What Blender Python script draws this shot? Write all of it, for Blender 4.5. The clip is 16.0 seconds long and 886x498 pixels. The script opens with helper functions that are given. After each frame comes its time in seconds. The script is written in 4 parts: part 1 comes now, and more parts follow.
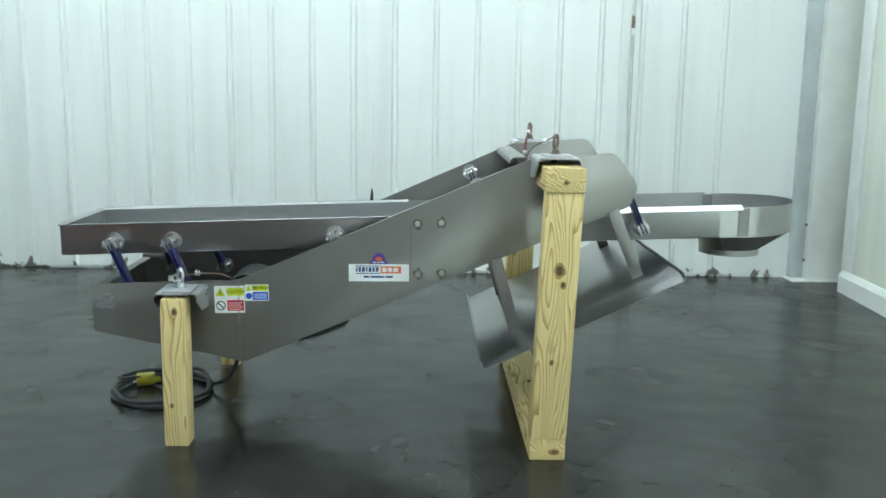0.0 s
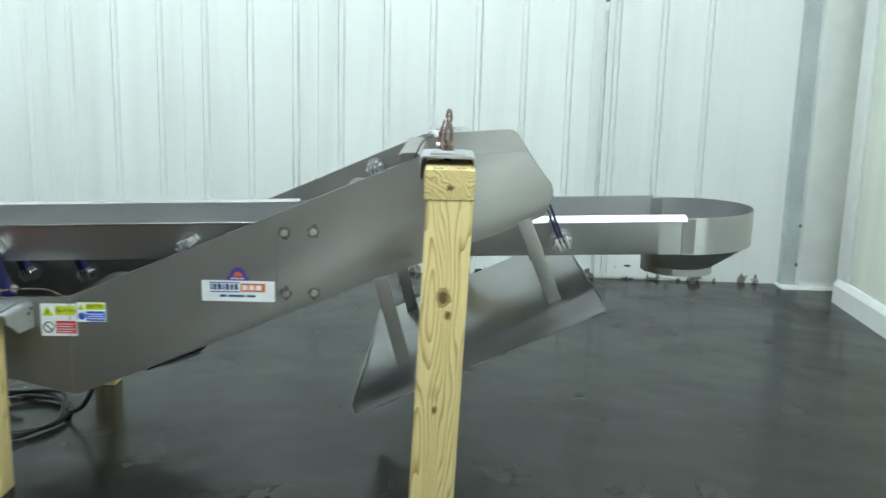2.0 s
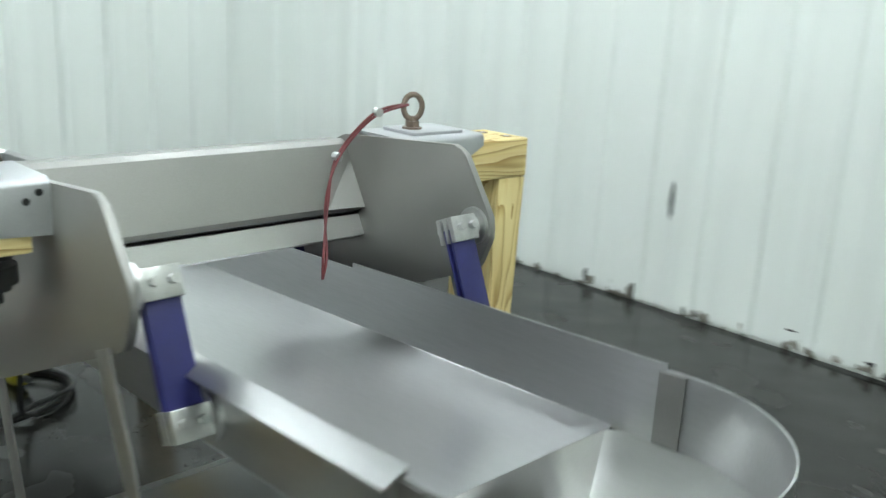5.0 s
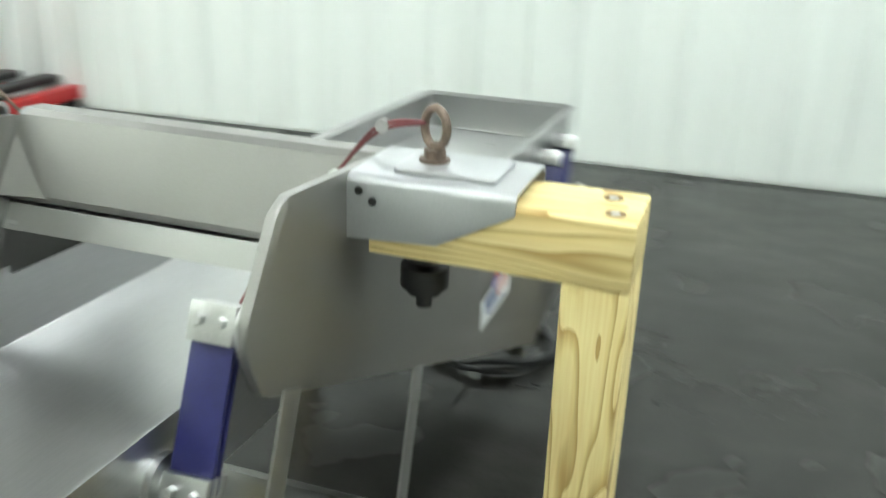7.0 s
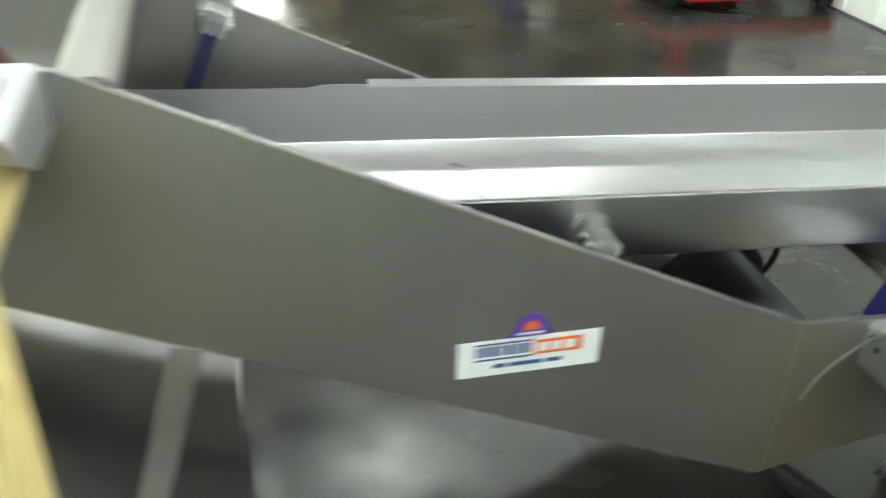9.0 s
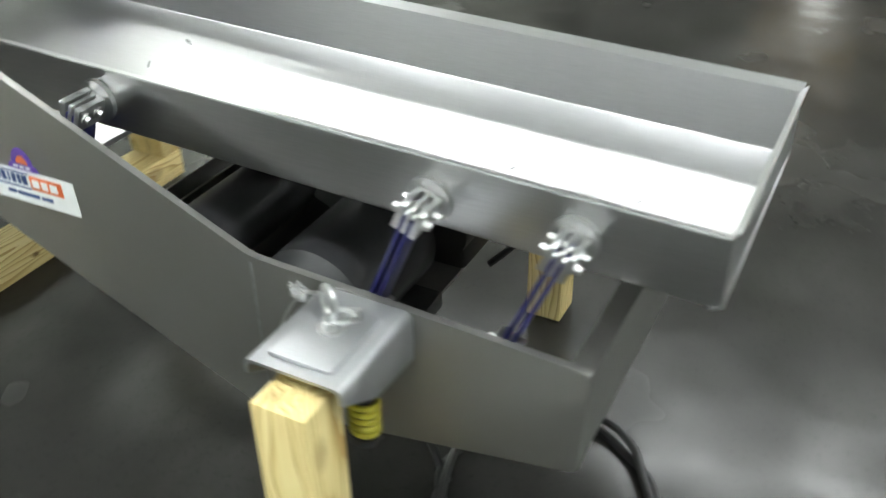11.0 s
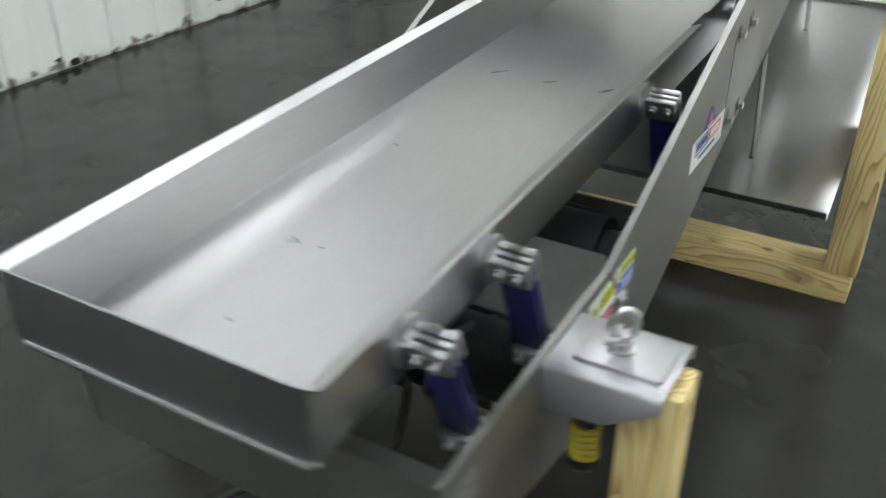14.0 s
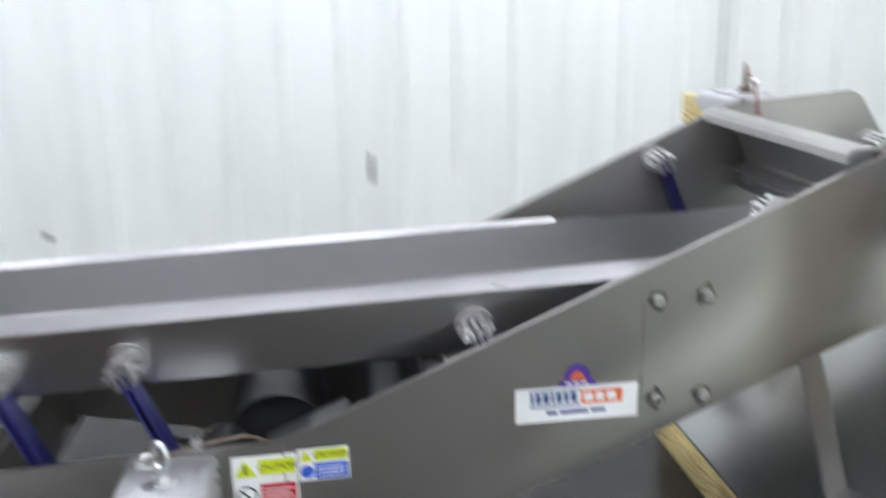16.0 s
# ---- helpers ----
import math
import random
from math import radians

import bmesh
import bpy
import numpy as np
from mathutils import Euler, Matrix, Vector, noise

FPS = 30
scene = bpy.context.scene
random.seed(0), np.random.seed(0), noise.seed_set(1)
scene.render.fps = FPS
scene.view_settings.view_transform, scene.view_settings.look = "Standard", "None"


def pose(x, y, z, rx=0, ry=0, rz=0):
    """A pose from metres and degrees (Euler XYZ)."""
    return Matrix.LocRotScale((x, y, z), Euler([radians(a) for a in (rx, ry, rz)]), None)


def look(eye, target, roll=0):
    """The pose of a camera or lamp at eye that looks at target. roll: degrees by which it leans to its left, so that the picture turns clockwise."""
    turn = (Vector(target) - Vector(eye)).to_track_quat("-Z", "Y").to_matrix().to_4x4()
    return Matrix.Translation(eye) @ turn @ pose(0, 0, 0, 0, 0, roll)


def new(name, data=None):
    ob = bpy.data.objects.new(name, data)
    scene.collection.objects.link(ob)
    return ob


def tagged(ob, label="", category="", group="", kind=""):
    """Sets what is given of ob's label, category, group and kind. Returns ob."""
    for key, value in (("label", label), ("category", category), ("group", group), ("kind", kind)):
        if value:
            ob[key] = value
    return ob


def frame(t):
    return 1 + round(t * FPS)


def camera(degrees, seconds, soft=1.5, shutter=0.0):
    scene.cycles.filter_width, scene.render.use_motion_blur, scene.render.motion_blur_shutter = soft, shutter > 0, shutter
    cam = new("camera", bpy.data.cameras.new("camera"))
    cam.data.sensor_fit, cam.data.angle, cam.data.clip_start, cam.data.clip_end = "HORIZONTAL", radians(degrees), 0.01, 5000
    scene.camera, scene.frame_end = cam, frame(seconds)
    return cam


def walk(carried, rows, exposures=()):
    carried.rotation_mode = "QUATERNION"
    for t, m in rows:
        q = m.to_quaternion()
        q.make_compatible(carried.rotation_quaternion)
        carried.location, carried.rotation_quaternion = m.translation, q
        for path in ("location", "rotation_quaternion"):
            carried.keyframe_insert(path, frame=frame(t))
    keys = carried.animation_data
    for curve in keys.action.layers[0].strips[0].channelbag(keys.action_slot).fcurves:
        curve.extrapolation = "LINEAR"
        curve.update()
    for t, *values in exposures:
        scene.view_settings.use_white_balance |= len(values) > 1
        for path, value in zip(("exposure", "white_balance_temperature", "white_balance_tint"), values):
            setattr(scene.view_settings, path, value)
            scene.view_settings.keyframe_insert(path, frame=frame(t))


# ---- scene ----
cam = camera(51.4, 16.0, soft=1.5, shutter=0.7)
PATH = [
    (0, (0.024, -3.726, 1.427), (0.067, -1.757, 1.083), 0.9),
    (0.5, (0.036, -3.732, 1.454), (0.115, -1.767, 1.087), 1.6),
    (1, (0.119, -3.656, 1.452), (0.214, -1.691, 1.09), 2.4),
    (1.5, (0.289, -3.351, 1.434), (0.347, -1.383, 1.079), 2.3),
    (2, (0.543, -3.028, 1.436), (0.536, -1.066, 1.049), 1.6),
    (2.5, (0.854, -2.628, 1.441), (0.65, -0.681, 1.031), 3.6),
    (3, (1.123, -2.22, 1.423), (0.715, -0.302, 1.031), 3.5),
    (3.5, (1.407, -1.815, 1.456), (0.901, 0.064, 0.993), 3.1),
    (4, (1.623, -1.392, 1.449), (0.869, 0.394, 0.957), 3.3),
    (5.25, (2.08, -0.28, 1.475), (0.56, 0.86, 0.92), 3.2),
    (6.5, (1.943, 0.851, 1.496), (0.096, 0.835, 0.728), 2.8),
    (7, (1.713, 1.217, 1.541), (-0.059, 0.639, 0.814), 2.3),
    (7.5, (1.427, 1.529, 1.592), (-0.006, 0.374, 0.81), 2.8),
    (8, (1.087, 1.689, 1.602), (-0.029, 0.293, 0.705), 4.8),
    (8.5, (0.703, 1.836, 1.601), (-0.011, 0.254, 0.608), 4.6),
    (9, (0.234, 1.886, 1.574), (-0.193, 0.216, 0.56), 2.5),
    (9.5, (-0.226, 1.872, 1.538), (-0.557, 0.161, 0.557), 1.5),
    (10, (-0.73, 1.92, 1.49), (-0.629, 0.215, 0.45), -1.0),
    (10.2, (-0.878, 1.879, 1.517), (-0.672, 0.275, 0.339), -1.2),
    (11.35, (-1.933, 1.607, 1.5), (-0.883, 0.267, 0.44), -0.7),
    (12.5, (-2.433, 0.875, 1.486), (-0.76, 0.393, 0.501), -0.1),
    (13, (-2.424, 0.424, 1.484), (-0.672, 0.467, 0.52), -0.7),
    (13.5, (-2.355, -0.012, 1.482), (-0.666, 0.476, 0.528), 0.1),
    (14, (-2.122, -0.454, 1.496), (-0.623, 0.419, 0.5), 0.1),
    (14.5, (-1.85, -0.84, 1.483), (-0.527, 0.307, 0.516), 2.6),
    (15, (-1.465, -1.181, 1.468), (-0.533, 0.369, 0.614), 0.6),
    (15.5, (-1.037, -1.386, 1.452), (-0.271, 0.306, 0.709), 3.8),
    (16, (-0.628, -1.636, 1.446), (-0.384, 0.28, 0.927), -1.0),
]
EXPOSURES = [(0.0, -0.02, 6000, -1), (2.0, 0.06, 6100, 1), (4.0, -0.02, 6250, 3), (6.5, 0.2, 6550, 5), (7.0, 0.32, 6650, 3), (7.5, 0.2, 6700, 0), (8.3, 0.02, 6650, 1), (9.0, 0.58, 6900, 2), (9.5, 0.66, 6850, 3), (10.0, 0.72, 6800, 5), (12.5, 0.15, 6600, 9), (13.0, -0.1, 6800, 7), (13.5, -0.25, 6750, 8), (14.0, -0.08, 6550, 12), (14.5, 0.14, 6450, 13), (15.0, 0.52, 6400, 15), (15.5, 0.6, 6350, 17), (16.0, 0.3, 6300, 18)]
walk(cam, [(t, look(eye, target, roll)) for t, eye, target, roll in PATH], EXPOSURES)

# ---- world and light ----
world = bpy.data.worlds.new("daylight")
scene.world = world
world.use_nodes = True
wn = world.node_tree.nodes
sky = wn.new("ShaderNodeTexSky")
sky.sky_type, sky.sun_disc = "NISHITA", False
sky.sun_elevation, sky.sun_rotation = radians(40), radians(140)
wn["Background"].inputs["Strength"].default_value = 0.1
world.node_tree.links.new(sky.outputs[0], wn["Background"].inputs["Color"])

LAMP = 18.5      # glow of the high-bay diffusers
DOOR = 3.4       # glow of the daylight outside the open doors


# ---- materials ----
def make(name, colour, rough=0.5, metal=0.0, vary=0.12, scale=6.0, bump=0.0, bump_scale=60.0, stretch=(1, 1, 1), second=None,
         rough_vary=0.08, coat=0.0):
    """Principled surface with two scales of colour, gloss and relief variation."""
    m = bpy.data.materials.new(name)
    m.use_nodes = True
    n, l = m.node_tree.nodes, m.node_tree.links
    p = n["Principled BSDF"]
    co = n.new("ShaderNodeTexCoord")
    mp = n.new("ShaderNodeMapping")
    mp.inputs["Scale"].default_value = stretch
    l.new(co.outputs["Object"], mp.inputs["Vector"])
    big = n.new("ShaderNodeTexNoise")
    big.inputs["Scale"].default_value, big.inputs["Detail"].default_value = scale, 5
    fine = n.new("ShaderNodeTexNoise")
    fine.inputs["Scale"].default_value, fine.inputs["Detail"].default_value = bump_scale, 3
    l.new(mp.outputs[0], big.inputs["Vector"])
    l.new(mp.outputs[0], fine.inputs["Vector"])
    ramp = n.new("ShaderNodeValToRGB")
    c2 = second or tuple(c * (1 - 2 * vary) for c in colour)
    ramp.color_ramp.elements[0].position, ramp.color_ramp.elements[0].color = 0.3, (*c2, 1)
    ramp.color_ramp.elements[1].position, ramp.color_ramp.elements[1].color = 0.7, (*colour, 1)
    l.new(big.outputs["Fac"], ramp.inputs[0])
    mix = n.new("ShaderNodeMixRGB")
    mix.blend_type, mix.inputs[0].default_value = "OVERLAY", min(0.35, vary * 1.5)
    l.new(ramp.outputs[0], mix.inputs[1])
    l.new(fine.outputs["Fac"], mix.inputs[2])
    l.new(mix.outputs[0], p.inputs["Base Color"])
    rr = n.new("ShaderNodeMapRange")
    rr.inputs["To Min"].default_value, rr.inputs["To Max"].default_value = max(0.02, rough - rough_vary), rough + rough_vary
    l.new(big.outputs["Fac"], rr.inputs["Value"])
    l.new(rr.outputs[0], p.inputs["Roughness"])
    p.inputs["Metallic"].default_value = metal
    p.inputs["Coat Weight"].default_value = coat
    if bump:
        b = n.new("ShaderNodeBump")
        b.inputs["Strength"].default_value, b.inputs["Distance"].default_value = bump, 0.002
        l.new(fine.outputs["Fac"], b.inputs["Height"])
        l.new(b.outputs[0], p.inputs["Normal"])
    return m


def glow(name, colour, strength):
    m = bpy.data.materials.new(name)
    m.use_nodes = True
    p = m.node_tree.nodes["Principled BSDF"]
    p.inputs["Base Color"].default_value = (*colour, 1)
    p.inputs["Emission Color"].default_value = (*colour, 1)
    p.inputs["Emission Strength"].default_value = strength
    return m


def timber(name, axis):
    """Yellow pine with growth-ring figure along one axis and a few knots."""
    m = bpy.data.materials.new(name)
    m.use_nodes = True
    n, l = m.node_tree.nodes, m.node_tree.links
    p = n["Principled BSDF"]
    co = n.new("ShaderNodeTexCoord")
    info = n.new("ShaderNodeObjectInfo")
    off = n.new("ShaderNodeVectorMath")
    off.operation = "MULTIPLY_ADD"
    off.inputs[1].default_value = (3.1, 1.7, 2.3)
    l.new(info.outputs["Random"], off.inputs[0])
    l.new(co.outputs["Object"], off.inputs[2])
    mp = n.new("ShaderNodeMapping")
    sc = [6.5, 6.5, 6.5]
    sc[axis] = 0.95
    mp.inputs["Scale"].default_value = sc
    l.new(off.outputs[0], mp.inputs["Vector"])
    warp = n.new("ShaderNodeTexNoise")
    warp.inputs["Scale"].default_value, warp.inputs["Detail"].default_value = 1.3, 2
    l.new(mp.outputs[0], warp.inputs["Vector"])
    wave = n.new("ShaderNodeMath")
    wave.operation = "MULTIPLY"
    wave.inputs[1].default_value = 15.0
    l.new(warp.outputs["Fac"], wave.inputs[0])
    rings = n.new("ShaderNodeVectorMath")
    rings.operation = "DOT_PRODUCT"
    across = [44.0, 44.0, 44.0]
    across[(axis + 1) % 3] = 58.0
    across[axis] = 0.0
    rings.inputs[1].default_value = across
    l.new(off.outputs[0], rings.inputs[0])
    both = n.new("ShaderNodeMath")
    l.new(wave.outputs[0], both.inputs[0])
    l.new(rings.outputs["Value"], both.inputs[1])
    fr = n.new("ShaderNodeMath")
    fr.operation = "FRACT"
    l.new(both.outputs[0], fr.inputs[0])
    ramp = n.new("ShaderNodeValToRGB")
    e = ramp.color_ramp.elements
    e[0].position, e[0].color = 0.0, (0.74, 0.61, 0.30, 1)
    e[1].position, e[1].color = 1.0, (0.38, 0.235, 0.07, 1)
    mid = e.new(0.62)
    mid.color = (0.70, 0.56, 0.255, 1)
    l.new(fr.outputs[0], ramp.inputs[0])
    mpf = n.new("ShaderNodeMapping")
    sf = [160.0, 160.0, 160.0]
    sf[axis] = 4.0
    mpf.inputs["Scale"].default_value = sf
    l.new(off.outputs[0], mpf.inputs["Vector"])
    fibre = n.new("ShaderNodeTexNoise")
    fibre.inputs["Scale"].default_value, fibre.inputs["Detail"].default_value = 1.0, 3
    l.new(mpf.outputs[0], fibre.inputs["Vector"])
    mix = n.new("ShaderNodeMixRGB")
    mix.blend_type, mix.inputs[0].default_value = "OVERLAY", 0.35
    l.new(ramp.outputs[0], mix.inputs[1])
    l.new(fibre.outputs["Fac"], mix.inputs[2])
    mpk = n.new("ShaderNodeMapping")
    sk = [7.0, 7.0, 7.0]
    sk[axis] = 3.4
    mpk.inputs["Scale"].default_value = sk
    l.new(off.outputs[0], mpk.inputs["Vector"])
    knot = n.new("ShaderNodeTexVoronoi")
    knot.inputs["Scale"].default_value = 1.0
    l.new(mpk.outputs[0], knot.inputs["Vector"])
    kr = n.new("ShaderNodeMapRange")
    kr.inputs["From Min"].default_value, kr.inputs["From Max"].default_value = 0.13, 0.20
    kr.inputs["To Min"].default_value, kr.inputs["To Max"].default_value = 0.55, 0.0
    l.new(knot.outputs["Distance"], kr.inputs["Value"])
    mk = n.new("ShaderNodeMixRGB")
    mk.inputs[2].default_value = (0.20, 0.11, 0.04, 1)
    l.new(kr.outputs[0], mk.inputs[0])
    l.new(mix.outputs[0], mk.inputs[1])
    l.new(mk.outputs[0], p.inputs["Base Color"])
    p.inputs["Roughness"].default_value = 0.7
    b = n.new("ShaderNodeBump")
    b.inputs["Strength"].default_value, b.inputs["Distance"].default_value = 0.25, 0.001
    l.new(fibre.outputs["Fac"], b.inputs["Height"])
    l.new(b.outputs[0], p.inputs["Normal"])
    return m


def concrete():
    """Sealed grey concrete: cloudy mottling, dark stains, pale scuffs and an uneven polish."""
    m = bpy.data.materials.new("sealed_concrete")
    m.use_nodes = True
    n, l = m.node_tree.nodes, m.node_tree.links
    p = n["Principled BSDF"]
    co = n.new("ShaderNodeTexCoord")

    def tex(scale, detail, stretch=(1, 1, 1), rough=0.55, warp=0.0, turn=0.0):
        mp = n.new("ShaderNodeMapping")
        mp.inputs["Scale"].default_value = stretch
        mp.inputs["Rotation"].default_value = (0, 0, radians(turn))
        l.new(co.outputs["Object"], mp.inputs["Vector"])
        t = n.new("ShaderNodeTexNoise")
        t.inputs["Scale"].default_value, t.inputs["Detail"].default_value = scale, detail
        t.inputs["Roughness"].default_value, t.inputs["Distortion"].default_value = rough, warp
        l.new(mp.outputs[0], t.inputs["Vector"])
        return t

    def span(t, lo, hi, to_lo, to_hi):
        r = n.new("ShaderNodeMapRange")
        r.interpolation_type = "SMOOTHSTEP"
        for key, v in (("From Min", lo), ("From Max", hi), ("To Min", to_lo), ("To Max", to_hi)):
            r.inputs[key].default_value = v
        l.new(t.outputs["Fac"], r.inputs["Value"])
        return r

    def blend(base, colour, fac):
        mx = n.new("ShaderNodeMixRGB")
        mx.inputs[2].default_value = (*colour, 1)
        l.new(base.outputs[0], mx.inputs[1])
        l.new(fac.outputs[0], mx.inputs[0])
        return mx

    cloud, wave, crackle = tex(1.1, 3, rough=0.5), tex(3.5, 1), tex(34.0, 3)
    ramp = n.new("ShaderNodeValToRGB")
    e = ramp.color_ramp.elements
    e[0].position, e[0].color = 0.28, (0.0200, 0.0198, 0.0181, 1)
    e[1].position, e[1].color = 0.72, (0.0365, 0.0360, 0.0336, 1)
    l.new(cloud.outputs["Fac"], ramp.inputs[0])
    stain = blend(ramp, (0.012, 0.0115, 0.0105), span(tex(2.6, 3, rough=0.5), 0.40, 0.85, 0.0, 0.75))
    scuff = blend(stain, (0.070, 0.069, 0.065), span(tex(3.6, 3, (1, 0.6, 1), 0.5, 0.0, 32), 0.45, 0.90, 0.0, 0.45))
    speck = blend(scuff, (0.010, 0.010, 0.009), span(tex(55.0, 3), 0.50, 0.90, 0.0, 0.5))
    l.new(speck.outputs[0], p.inputs["Base Color"])
    l.new(span(tex(2.0, 3, rough=0.5), 0.25, 0.75, 0.13, 0.31).outputs[0], p.inputs["Roughness"])
    p.inputs["Specular IOR Level"].default_value = 0.23
    up = n.new("ShaderNodeMath")
    up.operation = "MULTIPLY_ADD"
    up.inputs[1].default_value = 0.04
    l.new(crackle.outputs["Fac"], up.inputs[0])
    l.new(wave.outputs["Fac"], up.inputs[2])
    b = n.new("ShaderNodeBump")
    b.inputs["Strength"].default_value, b.inputs["Distance"].default_value = 0.5, 0.010
    l.new(up.outputs[0], b.inputs["Height"])
    l.new(b.outputs[0], p.inputs["Normal"])
    return m


def painted_panel(name, colour, chips):
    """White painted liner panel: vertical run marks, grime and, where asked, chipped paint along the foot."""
    m = bpy.data.materials.new(name)
    m.use_nodes = True
    n, l = m.node_tree.nodes, m.node_tree.links
    p = n["Principled BSDF"]
    geo = n.new("ShaderNodeNewGeometry")
    def tex(scale, detail, stretch=(1, 1, 1)):
        mp = n.new("ShaderNodeMapping")
        mp.inputs["Scale"].default_value = stretch
        l.new(geo.outputs["Position"], mp.inputs["Vector"])
        t = n.new("ShaderNodeTexNoise")
        t.inputs["Scale"].default_value, t.inputs["Detail"].default_value = scale, detail
        l.new(mp.outputs[0], t.inputs["Vector"])
        return t
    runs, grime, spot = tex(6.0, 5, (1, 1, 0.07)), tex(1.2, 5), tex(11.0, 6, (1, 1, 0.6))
    ramp = n.new("ShaderNodeValToRGB")
    e = ramp.color_ramp.elements
    e[0].position, e[0].color = 0.28, (*[c * 0.92 for c in colour], 1)
    e[1].position, e[1].color = 0.52, (*colour, 1)
    l.new(runs.outputs["Fac"], ramp.inputs[0])
    mx = n.new("ShaderNodeMixRGB")
    mx.blend_type, mx.inputs[0].default_value = "OVERLAY", 0.12
    l.new(ramp.outputs[0], mx.inputs[1])
    l.new(grime.outputs["Fac"], mx.inputs[2])
    last = mx
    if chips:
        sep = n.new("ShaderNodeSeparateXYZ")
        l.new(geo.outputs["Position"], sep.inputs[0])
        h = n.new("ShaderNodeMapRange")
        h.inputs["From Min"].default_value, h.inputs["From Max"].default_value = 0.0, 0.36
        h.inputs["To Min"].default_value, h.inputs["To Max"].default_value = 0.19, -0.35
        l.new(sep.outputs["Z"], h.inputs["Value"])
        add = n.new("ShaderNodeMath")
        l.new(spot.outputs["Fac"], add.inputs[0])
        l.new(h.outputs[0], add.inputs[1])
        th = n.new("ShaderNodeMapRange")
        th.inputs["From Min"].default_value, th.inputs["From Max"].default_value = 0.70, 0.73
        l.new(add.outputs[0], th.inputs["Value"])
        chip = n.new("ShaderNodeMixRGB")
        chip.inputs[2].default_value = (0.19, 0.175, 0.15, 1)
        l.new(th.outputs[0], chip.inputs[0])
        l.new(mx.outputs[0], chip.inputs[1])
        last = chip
    l.new(last.outputs[0], p.inputs["Base Color"])
    p.inputs["Roughness"].default_value = 0.45
    b = n.new("ShaderNodeBump")
    b.inputs["Strength"].default_value, b.inputs["Distance"].default_value = 0.15, 0.004
    l.new(grime.outputs["Fac"], b.inputs["Height"])
    l.new(b.outputs[0], p.inputs["Normal"])
    return m


STEEL = make("brushed_stainless", (0.545, 0.545, 0.54), 0.37, 1.0, 0.06, 3.0, 0.10, 420.0, (0.06, 1, 1), rough_vary=0.05)
TRAY = make("cold_rolled_stainless", (0.505, 0.505, 0.512), 0.31, 1.0, 0.06, 3.0, 0.05, 300.0, (0.06, 1, 1), rough_vary=0.05)
PLATE = make("bead_blasted_stainless", (0.345, 0.338, 0.327), 0.50, 1.0, 0.08, 2.2, 0.10, 500.0, rough_vary=0.06)
PAN = make("mill_finish_stainless", (0.38, 0.38, 0.377), 0.34, 1.0, 0.06, 4.0, 0.06, 300.0, (1, 0.1, 1), rough_vary=0.06)
GALV = make("zinc_plated_steel", (0.60, 0.60, 0.60), 0.34, 1.0, 0.10, 30.0, 0.15, 300.0)
BRACKET = make("satin_stainless", (0.51, 0.515, 0.535), 0.48, 1.0, 0.06, 8.0, 0.08, 400.0)
RUST = make("weathered_steel", (0.25, 0.19, 0.155), 0.5, 0.7, 0.2, 60.0, 0.3, 300.0)
BLUE = make("blue_epoxy", (0.018, 0.019, 0.115), 0.36, 0.0, 0.12, 18.0, 0.1, 200.0)
BLACK = make("black_rubber", (0.018, 0.018, 0.019), 0.5, 0.0, 0.15, 20.0, 0.2, 200.0)
DARK = make("dark_motor_paint", (0.035, 0.036, 0.038), 0.40, 0.0, 0.15, 12.0, 0.1, 200.0)
GREYBOX = make("grey_painted_sheet", (0.30, 0.30, 0.29), 0.42, 0.3, 0.10, 8.0, 0.05, 200.0)
YELLOW = make("yellow_paint", (0.40, 0.35, 0.025), 0.45, 0.0, 0.12, 40.0, 0.1, 200.0)
RED = make("red_machine_paint", (0.55, 0.018, 0.022), 0.35, 0.0, 0.12, 8.0, 0.05, 100.0)
REDWIRE = make("red_wire", (0.15, 0.028, 0.033), 0.5, 0.0, 0.1, 60.0)
CARD = make("cardboard", (0.42, 0.29, 0.16), 0.8, 0.0, 0.10, 6.0, 0.2, 90.0)
WRAP = make("clear_wrap", (0.55, 0.55, 0.57), 0.25, 0.0, 0.15, 9.0, 0.4, 14.0)
BROWN = make("dark_shelving", (0.10, 0.065, 0.04), 0.6, 0.0, 0.2, 4.0, 0.1, 60.0)
TRIM = make("white_trim", (0.80, 0.82, 0.79), 0.45, 0.0, 0.05, 5.0, 0.05, 60.0)
CREAM = painted_panel("cream_wall_panel", (0.72, 0.745, 0.66), False)
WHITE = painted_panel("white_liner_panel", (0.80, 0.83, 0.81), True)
WHITE_CLEAN = painted_panel("white_liner_panel_sound", (0.80, 0.83, 0.81), False)
ROOFING = make("ceiling_deck", (0.70, 0.72, 0.70), 0.6, 0.0, 0.08, 1.5, 0.1, 20.0)
FARWALL = make("grey_block_wall", (0.16, 0.15, 0.135), 0.7, 0.0, 0.15, 1.2, 0.2, 30.0)
PAPER = make("white_vinyl", (0.80, 0.82, 0.83), 0.35, 0.0, 0.03, 30.0)
LABELBLUE = make("printed_blue", (0.03, 0.07, 0.22), 0.4, 0.0, 0.05, 40.0)
LABELORANGE = make("printed_orange", (0.75, 0.16, 0.05), 0.4, 0.0, 0.05, 40.0)
LABELPURPLE = make("printed_purple", (0.10, 0.05, 0.30), 0.4, 0.0, 0.05, 40.0)
CAUTIONYELLOW = make("printed_yellow", (0.62, 0.72, 0.03), 0.4, 0.0, 0.05, 40.0)
CAUTIONRED = make("printed_red", (0.55, 0.02, 0.04), 0.4, 0.0, 0.05, 40.0)
